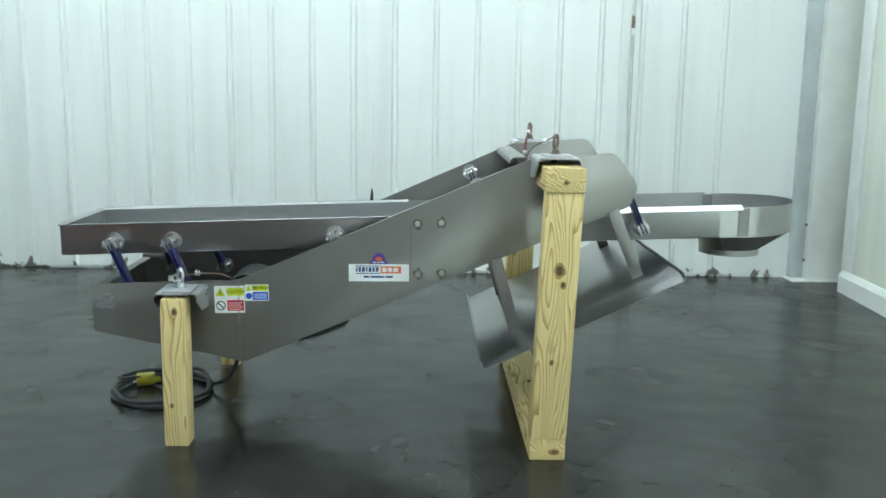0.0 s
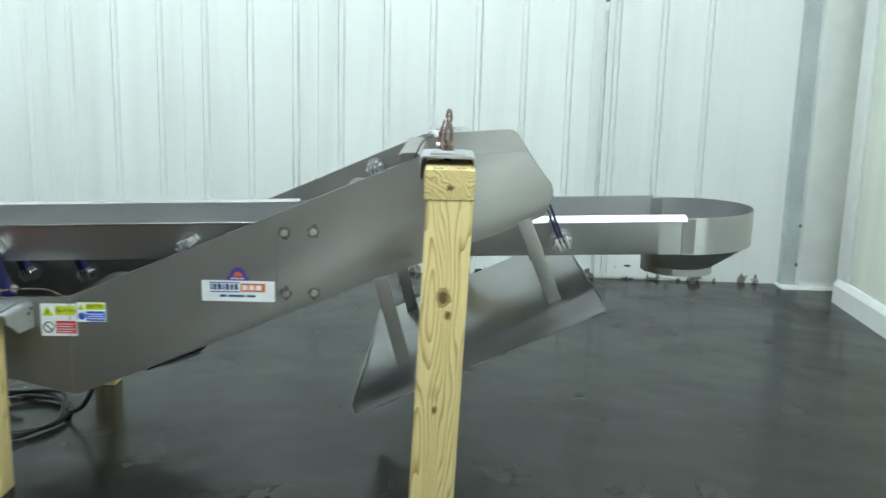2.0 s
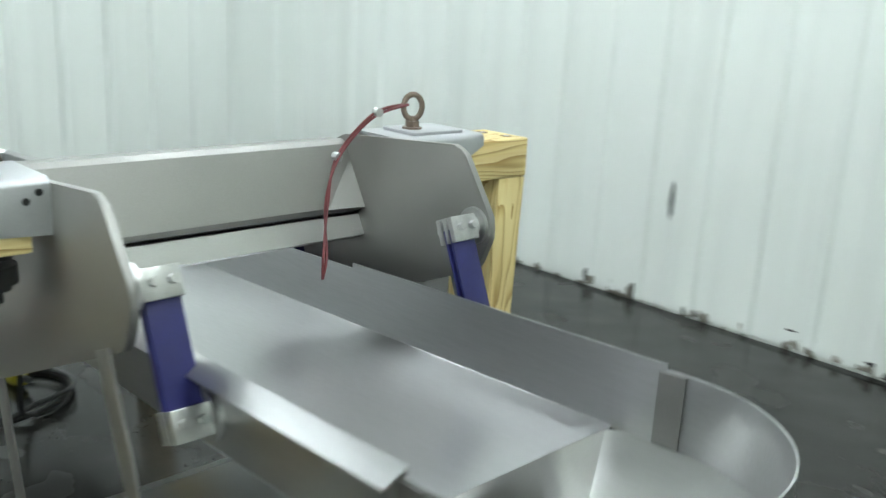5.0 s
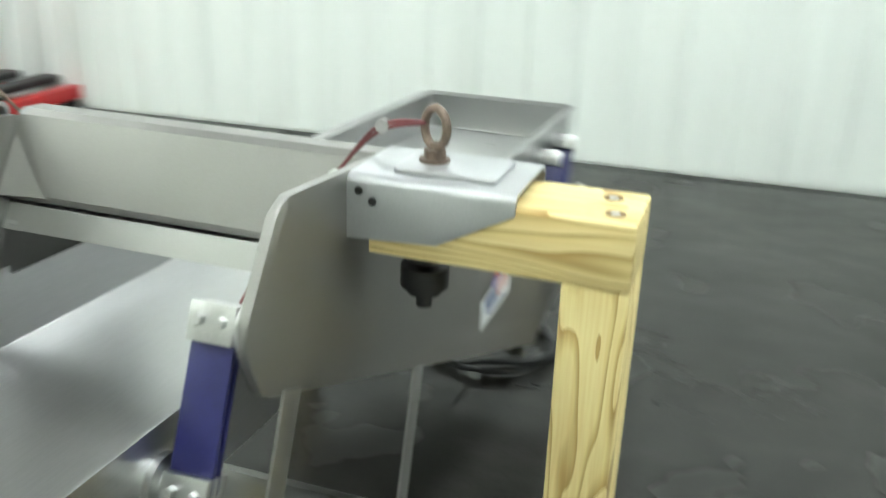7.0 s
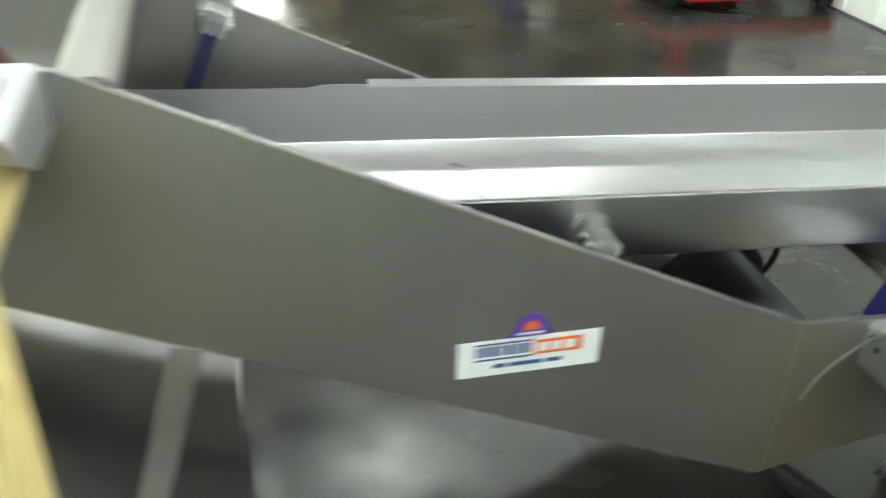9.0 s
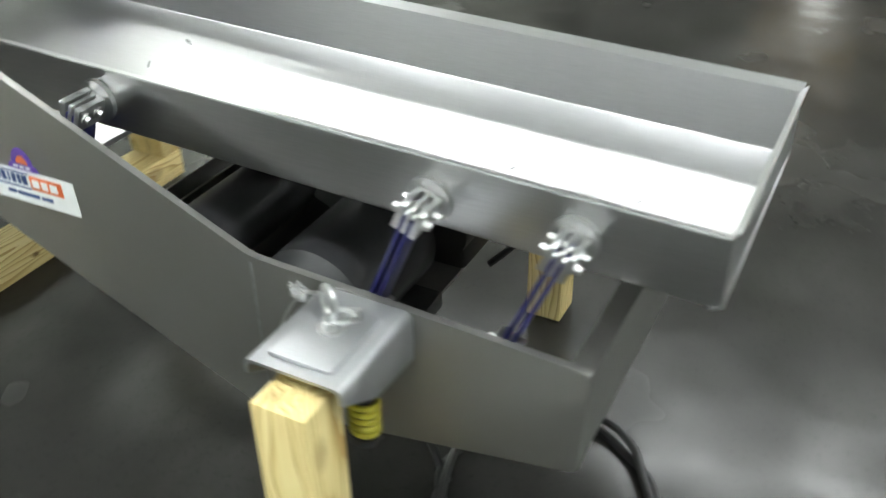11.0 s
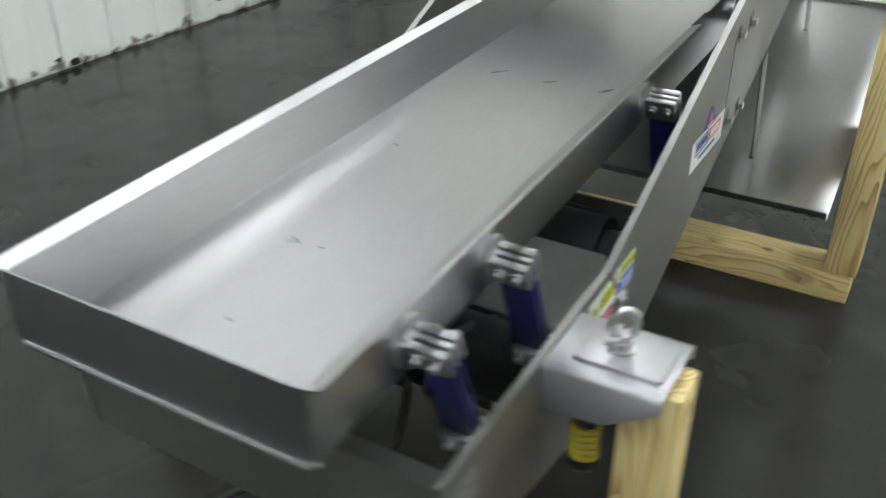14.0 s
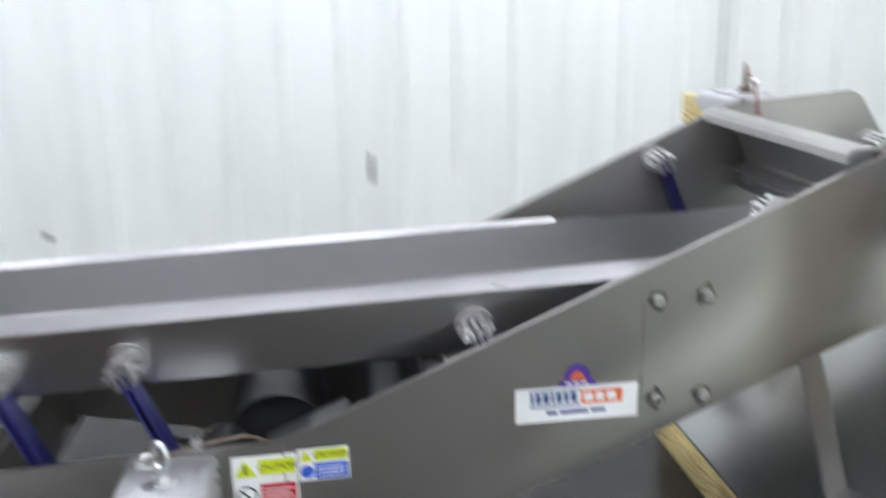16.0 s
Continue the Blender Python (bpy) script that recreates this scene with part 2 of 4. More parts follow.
CAUTIONBLUE = make("printed_bright_blue", (0.04, 0.12, 0.62), 0.4, 0.0, 0.05, 40.0)
INK = make("printed_black", (0.012, 0.012, 0.012), 0.4, 0.0, 0.05, 40.0)
PINE_X, PINE_Y, PINE_Z = timber("yellow_pine_x", 0), timber("yellow_pine_y", 1), timber("yellow_pine_z", 2)
CONCRETE = concrete()


# ---- mesh helpers ----
def thing(name, at, label, category, group="", kind=""):
    ob = new(name)
    ob.location = at
    ob.empty_display_size = 0.1
    return tagged(ob, label, category, group, kind)


def finish(bm, name, material, smooth):
    bmesh.ops.recalc_face_normals(bm, faces=bm.faces)
    me = bpy.data.meshes.new(name)
    bm.to_mesh(me)
    bm.free()
    me.materials.append(material)
    if smooth is not None:
        me.shade_smooth()
        me.set_sharp_from_angle(angle=radians(smooth))
    return me


def part(name, bm, material, parent, label="", smooth=35):
    """Links a bmesh, in world coordinates, as one mesh object under a thing or a part."""
    ob = new(name, finish(bm, name, material, smooth))
    if parent:
        ob.parent = parent
        total = Matrix()
        chain = []
        up = parent
        while up:
            chain.append(up)
            up = up.parent
        for o in reversed(chain):
            total = total @ o.matrix_basis
        ob.matrix_basis = total.inverted()
    return tagged(ob, label)


def solo(name, bm, material, label="", category="", group="", kind="", smooth=35):
    ob = new(name, finish(bm, name, material, smooth))
    return tagged(ob, label, category, group, kind)


def box(bm, x0, x1, y0, y1, z0, z1, bevel=0.0, m=None):
    made = bmesh.ops.create_cube(bm, size=1.0)["verts"]
    for v in made:
        v.co = Vector(((x0 + x1) / 2 + v.co.x * (x1 - x0), (y0 + y1) / 2 + v.co.y * (y1 - y0), (z0 + z1) / 2 + v.co.z * (z1 - z0)))
    if bevel:
        edges = list({e for v in made for e in v.link_edges})
        out = bmesh.ops.bevel(bm, geom=edges, offset=bevel, segments=2, profile=0.5, affect="EDGES")
        made = list({v for f in out["faces"] for v in f.verts} | {v for v in made if v.is_valid})
    if m is not None:
        for v in made:
            v.co = m @ v.co
    return made


def prism(bm, outline, axis, lo, hi, bevel=0.0):
    """Extrudes a 2D outline along an axis: 'y' takes (x, z), 'x' takes (y, z), 'z' takes (x, y)."""
    def place(p, d):
        return {"y": (p[0], d, p[1]), "x": (d, p[0], p[1]), "z": (p[0], p[1], d)}[axis]
    a = [bm.verts.new(place(p, lo)) for p in outline]
    b = [bm.verts.new(place(p, hi)) for p in outline]
    n = len(outline)
    caps = [bm.faces.new(a), bm.faces.new(b[::-1])]
    for i in range(n):
        bm.faces.new((a[i], b[i], b[(i + 1) % n], a[(i + 1) % n]))
    if bevel:
        edges = list({e for f in caps for e in f.edges})
        bmesh.ops.bevel(bm, geom=edges, offset=bevel, segments=2, profile=0.5, affect="EDGES")
    return a + b


def rounded(points, radii, steps=6):
    """A polygon whose corners are rounded by the given radii."""
    out, n = [], len(points)
    for i in range(n):
        p, a, b, r = Vector(points[i]), Vector(points[i - 1]), Vector(points[(i + 1) % n]), radii[i]
        if r <= 0:
            out.append(tuple(p))
            continue
        u, v = (a - p).normalized(), (b - p).normalized()
        half = u.angle(v) / 2
        d = min(r / math.tan(half), (a - p).length * 0.48, (b - p).length * 0.48)
        s, e = p + u * d, p + v * d
        for k in range(steps + 1):
            t = k / steps
            out.append(tuple((1 - t) ** 2 * s + 2 * t * (1 - t) * p + t * t * e))
    return out


def thick(points, t):
    """The closed outline of a bent sheet of thickness t along an open 2D line."""
    pts = [Vector(p) for p in points]
    left = []
    for i, p in enumerate(pts):
        d = []
        if i:
            d.append((p - pts[i - 1]).normalized())
        if i < len(pts) - 1:
            d.append((pts[i + 1] - p).normalized())
        nrm = [Vector((-q.y, q.x)) for q in d]
        if len(nrm) == 2:
            s = nrm[0] + nrm[1]
            o = s * (t / max(0.2, 1 + nrm[0].dot(nrm[1])))
        else:
            o = nrm[0] * t
        left.append(p + o)
    return [tuple(p) for p in pts] + [tuple(p) for p in reversed(left)]


def rod(bm, p0, p1, r, seg=16, r2=None):
    p0, p1 = Vector(p0), Vector(p1)
    d = p1 - p0
    m = Matrix.Translation((p0 + p1) / 2) @ d.to_track_quat("Z", "Y").to_matrix().to_4x4()
    bmesh.ops.create_cone(bm, cap_ends=True, segments=seg, radius1=r, radius2=r if r2 is None else r2, depth=d.length, matrix=m)


def tube(bm, points, r, seg=8, closed=False):
    """A round tube along a line of points."""
    pts = [Vector(p) for p in points]
    n, rings, up = len(pts), [], None
    for i, p in enumerate(pts):
        a = pts[i - 1] if (i or closed) else p
        b = pts[(i + 1) % n] if (i < n - 1 or closed) else p
        d = (b - a).normalized()
        if up is None:
            up = d.orthogonal().normalized()
        up = (up - d * up.dot(d)).normalized()
        side = d.cross(up)
        rings.append([bm.verts.new(p + r * (math.cos(q) * up + math.sin(q) * side)) for q in (2 * math.pi * k / seg for k in range(seg))])
    for i in range(n if closed else n - 1):
        a, b = rings[i], rings[(i + 1) % n]
        for k in range(seg):
            bm.faces.new((a[k], a[(k + 1) % seg], b[(k + 1) % seg], b[k]))
    if not closed:
        bm.faces.new(rings[0][::-1])
        bm.faces.new(rings[-1])


def smooth_line(points, steps=8):
    """A Catmull-Rom line through points."""
    p = [Vector(q) for q in points]
    out = []
    for i in range(len(p) - 1):
        a, b, c, d = p[max(i - 1, 0)], p[i], p[i + 1], p[min(i + 2, len(p) - 1)]
        for k in range(steps):
            t = k / steps
            out.append(0.5 * ((2 * b) + (c - a) * t + (2 * a - 5 * b + 4 * c - d) * t * t + (3 * b - a - 3 * c + d) * t ** 3))
    out.append(p[-1])
    return out


# ---- the room ----
CEIL = 4.6
bm = bmesh.new()
box(bm, -9, 9, -12.5, 4.2, -0.15, 0)
solo("floor", bm, CONCRETE, "sealed dark grey concrete floor with a patchy polish", "floor", kind="structure", smooth=None)
bm = bmesh.new()
box(bm, -9, 9, -12.5, 4.2, CEIL, CEIL + 0.15)
for i in range(14):
    box(bm, -9, 9, -12 + i * 1.2, -11.9 + i * 1.2, CEIL - 0.12, CEIL)
solo("ceiling", bm, ROOFING, "pale ceiling deck with joists", "ceiling", kind="structure", smooth=None)


def plain_wall(name, x0, x1, y0, y1, material, label, z0=0.0, z1=CEIL, m=None):
    b = bmesh.new()
    box(b, x0, x1, y0, y1, z0, z1, m=m)
    return solo(name, b, material, label, "wall", kind="structure", smooth=None)


NORTH = Matrix.Translation((0, 3.34, 0)) @ Matrix.Rotation(radians(-0.7), 4, "Z")
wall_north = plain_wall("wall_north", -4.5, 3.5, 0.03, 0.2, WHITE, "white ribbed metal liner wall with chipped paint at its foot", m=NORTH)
WEST = Matrix.Translation((-3.74, 0, 0)) @ Matrix.Rotation(radians(2.6), 4, "Z")
wall_west = plain_wall("wall_west", -0.2, -0.03, -4.3, 3.6, WHITE_CLEAN, "white ribbed metal liner wall", m=WEST)
EAST = Matrix.Translation((2.985, 0, 0)) @ Matrix.Rotation(radians(-2.5), 4, "Z")
bm = bmesh.new()
box(bm, 0, 0.18, -3.2, 2.84, 0, CEIL, m=EAST)
box(bm, 0.185, 0.34, 2.6, 3.5, 0, CEIL, m=EAST)
box(bm, 0, 0.18, -12.4, -4.7, 0, CEIL, m=EAST)
box(bm, 0, 0.18, -4.7, -3.2, 3.1, CEIL, m=EAST)
solo("wall_east", bm, CREAM, "cream painted wall with a white base trim and a doorway", "wall", kind="structure", smooth=None)
# grey walls added out of sight to close the hall and keep reflections dim
bm = bmesh.new()
box(bm, -9, -0.75, -10.4, -10.2, 0, CEIL)
box(bm, 0.05, 2.9, -10.4, -10.2, 0, CEIL)
box(bm, -0.75, 0.05, -10.4, -10.2, 2.6, CEIL)
solo("wall_south", bm, FARWALL, "unseen grey block wall with an open doorway", "wall", kind="structure", smooth=None)
plain_wall("wall_southwest", -8.2, -8.0, -10.2, -4.3, FARWALL, "unseen grey block wall at the end of the store area")
plain_wall("wall_store", -8.0, -3.8, -4.3, -4.1, FARWALL, "unseen grey block wall of the store area")

# daylight outside the two open doorways
bm = bmesh.new()
box(bm, 0.9, 0.95, -7.4, -1.4, -0.1, 4.6, m=EAST)
solo("backdrop", bm, glow("daylight_outside", (0.93, 1.0, 0.97), DOOR * 1.05), "bright daylight outside a doorway", "backdrop", kind="structure", smooth=None)
bm = bmesh.new()
box(bm, -1.9, 1.2, -11.3, -11.25, -0.1, 4.0)
solo("backdrop", bm, glow("daylight_yard", (0.97, 1.0, 0.98), DOOR * 2), "bright daylight outside a doorway", "backdrop", kind="structure", smooth=None)

# base trim of the east wall: a board with a sloped cap
bm = bmesh.new()
cap = [(-0.035, 0.0), (0.0, 0.0), (0.0, 0.16), (-0.012, 0.16), (-0.035, 0.12)]
a = [bm.verts.new(EAST @ Vector((p[0], -3.2, p[1]))) for p in cap]
b = [bm.verts.new(EAST @ Vector((p[0], 2.845, p[1]))) for p in cap]
bm.faces.new(a)
bm.faces.new(b[::-1])
for i in range(5):
    bm.faces.new((a[i], b[i], b[(i + 1) % 5], a[(i + 1) % 5]))
solo("baseboard", bm, TRIM, "white base trim with a sloped cap", "baseboard", kind="structure", smooth=None)

# corner column and the flashing beside it
column = thing("corner_column", (3.05, 3.2, 0), "white painted boxed steel column in the wall corner", "column", kind="structure")
bm = bmesh.new()
box(bm, 2.985, 3.285, 3.20, 3.345, 0.012, CEIL, 0.006)
part("casing", bm, TRIM, column)
bm = bmesh.new()
box(bm, 2.885, 2.983, 3.262, 3.345, 0.012, CEIL, 0.004)
part("flashing", bm, make("grey_flashing", (0.55, 0.60, 0.60), 0.5, 0.0, 0.1, 3.0), column)
bm = bmesh.new()
box(bm, 2.86, 3.29, 3.15, 3.345, 0, 0.0115, 0.002)
part("foot_plate", bm, TRIM, column)

for fz in (0.155, 0.43):
    bm = bmesh.new()
    rod(bm, (2.984, 3.262, fz), (2.984, 3.245, fz), 0.013, 6)
    part("flashing_bolt", bm, RUST, column, "rusty bolt head")

# upright casing where the east wall begins
bm = bmesh.new()
box(bm, -0.022, -0.001, 2.66, 2.842, 0.165, CEIL, 0.003, EAST)
solo("trim", bm, TRIM, "white upright casing at the end of the wall", "trim", kind="structure")

# pipe on the north wall
NORTH_Y = 3.34 - 1.57 * math.tan(radians(0.7)) + 0.004
pipe = thing("wall_conduit", (1.57, NORTH_Y - 0.03, 0), "thin white wall conduit with a rusty coupling", "pipe")
bm = bmesh.new()
rod(bm, (1.57, NORTH_Y - 0.035, 0.05), (1.57, NORTH_Y - 0.035, 1.86), 0.014)
rod(bm, (1.57, NORTH_Y - 0.035, 1.98), (1.57, NORTH_Y - 0.035, CEIL), 0.014)
part("tube", bm, make("grey_white_conduit", (0.64, 0.67, 0.64), 0.45, 0.0, 0.1, 8.0), pipe)
bm = bmesh.new()
rod(bm, (1.57, NORTH_Y - 0.035, 1.84), (1.57, NORTH_Y - 0.035, 1.89), 0.018, 12)
part("collar", bm, TRIM, pipe)
bm = bmesh.new()
rod(bm, (1.57, NORTH_Y - 0.035, 1.888), (1.57, NORTH_Y - 0.035, 2.0), 0.014, 12)
part("coupling", bm, RUST, pipe, "rusty pipe coupling")

# small bolt head standing off the wall
stud = thing("wall_bolt", (1.535, NORTH_Y, 0.315), "rusty bolt end standing off the ribbed wall", "bolt")
bm = bmesh.new()
rod(bm, (1.535, NORTH_Y + 0.02, 0.315), (1.535, NORTH_Y - 0.06, 0.315), 0.012, 10)
part("shank", bm, RUST, stud)
bm = bmesh.new()
rod(bm, (1.535, NORTH_Y - 0.055, 0.315), (1.535, NORTH_Y - 0.085, 0.315), 0.026, 6)
part("nut", bm, GALV, stud)

# high-bay lamps
LIT = glow("lamp_diffuser", (0.95, 1.0, 1.03), LAMP)


def high_bay(x, y):
    lamp = thing("ceiling_light", (x, y, CEIL - 0.45), "white high-bay ceiling light with a glowing diffuser", "light", "high-bay lights")
    b = bmesh.new()
    prism(b, [(-0.2, 0.02), (0.2, 0.02), (0.32, -0.07), (0.3, -0.07), (0.19, 0.0), (-0.19, 0.0), (-0.3, -0.07), (-0.32, -0.07)], "x", -0.62, 0.62)
    for v in b.verts:
        v.co += Vector((x, y, CEIL - 0.45))
    part("reflector", b, TRIM, lamp, smooth=None)
    b = bmesh.new()
    box(b, x - 0.6, x + 0.6, y - 0.29, y + 0.29, CEIL - 0.515, CEIL - 0.505)
    part("diffuser", b, LIT, lamp, "glowing white diffuser", smooth=None)
    for dx in (-0.45, 0.45):
        b = bmesh.new()
        rod(b, (x + dx, y, CEIL - 0.43), (x + dx, y, CEIL + 0.02), 0.006, 6)
        part("hanger", b, GALV, lamp)


# The four beyond y -3.8 follow floor reflections; the others are added for brightness
for lx, ly in ((-2.8, 1.9), (-0.9, 1.9), (1.0, 1.9), (2.3, 0.7), (-2.8, -1.0), (2.3, -2.3), (-2.2, -4.1), (-0.85, -3.9), (0.75, -3.85), (2.3, -3.9)):
    high_bay(lx, ly)

# ---- the vibrating conveyor ----
W = 0.722                      # across both side plates
RIM0, SLOPE = 0.846, 0.0395    # tray rim at its closed end, and its rise


def rim(x):
    return RIM0 + SLOPE * (x + 1.49)


conveyor = thing("vibrating_conveyor", (0, W / 2, 0.3), "stainless steel vibrating conveyor with leaf springs, on timber supports", "conveyor")

OUTLINE = [(-1.342, 0.612), (-0.735, 0.636), (0.452, 1.148), (0.80, 1.178), (0.90, 1.045), (0.868, 0.962), (-0.722, 0.287), (-0.873, 0.322), (-1.335, 0.412)]
RADII = [0.012, 0.10, 0.05, 0.05, 0.06, 0.05, 0.03, 0.05, 0.015]
FAR_OUTLINE = [(-1.342, 0.618), (-0.735, 0.645), (0.442, 1.170), (0.808, 1.199), (0.906, 1.055), (0.868, 0.966)] + OUTLINE[6:]
for side, y0, outline in (("near", 0.0, OUTLINE), ("far", W - 0.014, FAR_OUTLINE)):
    bm = bmesh.new()
    prism(bm, rounded(outline, RADII), "y", y0, y0 + 0.014, 0.004)
    part("side_plate", bm, PLATE, conveyor, "sheet steel side plate with rounded upper corners", smooth=30)

# closed lower end between the plates, with a folded top
bm = bmesh.new()
prism(bm, thick([(-1.30, 0.595), (-1.338, 0.597), (-1.330, 0.408), (-1.295, 0.402)], 0.004), "y", 0.014, W - 0.014)
part("end_sheet", bm, PLATE, conveyor)
# belly sheet under the drive
bm = bmesh.new()
prism(bm, thick([(-0.874, 0.330), (-0.723, 0.296), (-0.50, 0.385), (-0.38, 0.433)], 0.004), "y", 0.014, W - 0.014)
part("belly_sheet", bm, PLATE, conveyor)
# dark sliver for the belly sheet's underside, its shade put into the colour
bm = bmesh.new()
prism(bm, [(-0.49, 0.372), (-0.285, 0.458), (-0.30, 0.438), (-0.40, 0.398)], "y", 0.02, 0.06)
part("drain_lip", bm, DARK, conveyor)

# cross member between the raised ends: folded sheet with gussets and a lower tie bar
bm = bmesh.new()
prism(bm, thick([(0.376, 1.128), (0.380, 1.143), (0.390, 1.1505), (0.434, 1.153), (0.445, 1.146), (0.500, 1.024), (0.4985, 1.016), (0.488, 1.010), (0.446, 1.004)], 0.005), "y", 0.014, W - 0.014)
cross = part("cross_member", bm, PLATE, conveyor, "folded sheet cross member", smooth=None)
for y0, y1, y2 in ((0.0145, 0.0145, 0.110), (W - 0.0145, W - 0.0145, W - 0.110)):
    bm = bmesh.new()
    flat_tri = [(0.449, y0, 1.142), (0.522, y1, 1.022), (0.505, y2, 1.0215)]
    lower_tri = [bm.verts.new((p[0] - 0.003, p[1], p[2] - 0.003)) for p in flat_tri]
    upper_tri = [bm.verts.new(p) for p in flat_tri]
    bm.faces.new(upper_tri)
    bm.faces.new(lower_tri[::-1])
    for i in range(3):
        bm.faces.new((upper_tri[i], lower_tri[i], lower_tri[(i + 1) % 3], upper_tri[(i + 1) % 3]))
    part("gusset", bm, PLATE, cross, "triangular corner gusset", smooth=None)
bm = bmesh.new()
prism(bm, thick([(0.452, 0.998), (0.496, 0.9985), (0.514, 0.962), (0.482, 0.948)], 0.004), "y", 0.014, W - 0.014)
part("tie_bar", bm, STEEL, conveyor, "bent sheet tie bar", smooth=None)
for y in (0.03, W - 0.03):
    bm = bmesh.new()
    rod(bm, (0.505, y - 0.012, 0.965), (0.505, y + 0.012, 0.965), 0.012, 10)
    part("tie_bolt", bm, GALV, conveyor)

# tray: bent sheet with rolled rims
NY, FY, DEEP, T = 0.097, 0.618, 0.134, 0.003


def sloped(b):
    for v in b.verts:
        v.co.z += rim(v.co.x)


bm = bmesh.new()
BEND = [(NY, -DEEP + 0.007), (NY + 0.001, -DEEP + 0.003), (NY + 0.003, -DEEP + 0.001), (NY + 0.007, -DEEP)]
BEND = BEND + [(NY + FY - q[0], q[1]) for q in reversed(BEND)]
flanged = [(NY - 0.022, -0.003), (NY, -0.011)] + BEND + [(FY, -0.011), (FY + 0.022, -0.003)]
bare = [(NY, -0.011)] + BEND + [(FY, -0.011)]
turned = [(NY - 0.030, -0.017), (NY, 0.0)] + BEND + [(FY, 0.0)]
for line, x0, x1 in ((flanged, -1.49, -0.05), (bare, -0.05, 0.60), (turned, 0.60, 1.275)):
    prism(bm, thick(line, T), "x", x0, x1)
prism(bm, thick([(-1.498, 0.0), (-1.488, -0.011), (-1.488, -DEEP + 0.012), (-1.484, -DEEP + 0.003), (-1.474, -DEEP + 0.0005)], T), "y", NY - 0.004, FY + 0.004)
sloped(bm)
tray = part("tray", bm, TRAY, conveyor, "long open stainless tray with a rolled rim", smooth=30)
# tray walls carried on past the end of the tray floor
for y in (NY, FY):
    s = 1 if y == NY else -1
    f, g = (0.030, 0.017) if s == 1 else (0.0, 0.0)
    bm = bmesh.new()
    prism(bm, thick(([(y - s * f, -g)] if f else []) + [(y, 0.0), (y, -DEEP)], T * s), "x", 1.275, 1.362)
    sloped(bm)
    part("wall_end", bm, TRAY, tray, smooth=30)
# sloping run-out of the rims where they end
for y in (NY, FY - T):
    x0, x1 = -0.05, 0.075
    bm = bmesh.new()
    a = [bm.verts.new((x, yy, z)) for yy in (y, y + T) for x, z in ((x0, -0.004), (x1 - 0.03, -0.004), (x1, -0.0115), (x0, -0.0115))]
    bm.faces.new(a[:4])
    bm.faces.new(a[7:3:-1])
    for i in range(4):
        bm.faces.new((a[i], a[4 + i], a[4 + (i + 1) % 4], a[(i + 1) % 4]))
    sloped(bm)
    part("rim_run_out", bm, TRAY, tray)

# bright ground welds in the corners of the closed end
for y in (NY + 0.0035, FY - 0.0035):
    bm = bmesh.new()
    rod(bm, (-1.4835, y, rim(-1.4835) - DEEP + 0.004), (-1.4835, y, rim(-1.4835) - 0.012), 0.0028, 10)
    part("corner_weld", bm, GALV, tray, "bright ground corner weld")
bm = bmesh.new()
rod(bm, (-1.4835, NY + 0.006, rim(-1.4835) - DEEP + 0.0045), (-1.4835, FY - 0.006, rim(-1.4835) - DEEP + 0.0045), 0.0026, 10)
part("end_weld", bm, GALV, tray, "bright ground weld along the closed end")

# small weld marks in the tray floor
MARK = make("weld_discolouring", (0.30, 0.30, 0.31), 0.5, 1.0, 0.25, 70.0)
for x, y, w, turn in ((-0.215, 0.500, 0.020, -40), (-0.22, 0.365, 0.018, -52), (-0.21, 0.228, 0.020, -35), (-0.676, 0.499, 0.009, 70), (-1.07, 0.447, 0.014, 62), (-1.078, 0.455, 0.009, 48), (-1.071, 0.393, 0.007, 80), (-1.30, 0.394, 0.008, 75), (-0.916, 0.585, 0.004, 20)):
    bm = bmesh.new()
    c, sn = math.cos(radians(turn)), math.sin(radians(turn))
    blot = []
    for k in range(10):
        a = 2 * math.pi * k / 10
        u, v = w * math.cos(a) * (0.8 + 0.4 * random.random()), 0.17 * w * math.sin(a) * (0.5 + random.random())
        blot.append((x + u * c - v * sn, y + u * sn + v * c))
    prism(bm, blot, "z", rim(x) - DEEP + T - 0.001, rim(x) - DEEP + T + 0.0008)
    part("weld_mark", bm, MARK, tray, smooth=None)

# rounded outlet end and its funnel
CX, CY, R = 1.405, (NY + FY) / 2, (FY - NY) / 2
bm = bmesh.new()
arc = [(1.362, NY), (CX, NY)] + [(CX + R * math.sin(a), CY - R * math.cos(a)) for a in (math.pi * k / 32 for k in range(1, 32))] + [(CX, FY), (1.362, FY)]
prism(bm, thick(arc, T), "z", -DEEP - 0.002, -0.008)
sloped(bm)
outlet = part("outlet_rim", bm, TRAY, conveyor, "rounded sheet steel outlet end", smooth=25)
# strips over the joint; their darker metal stands in for a dark reflection
for ys, yt in ((NY - 0.0035, NY), (FY - 0.0065, FY - 0.0035)):
    bm = bmesh.new()
    box(bm, 1.352, 1.398, ys, yt, -DEEP + 0.004, -0.012)
    sloped(bm)
    part("seam_strip", bm, PLATE, outlet)


def u_edge(a):
    d = Vector((math.cos(a), math.sin(a)))
    best = 9.0
    if d.x < -1e-6:
        best = min(best, (1.275 - CX) / d.x)
    if abs(d.y) > 1e-6:
        t = (R if d.y > 0 else -R) / d.y
        if d.x * t <= 0:
            best = min(best, t)
    if d.x >= 0:
        best = min(best, R)
    return (CX + d.x * best, CY + d.y * best)


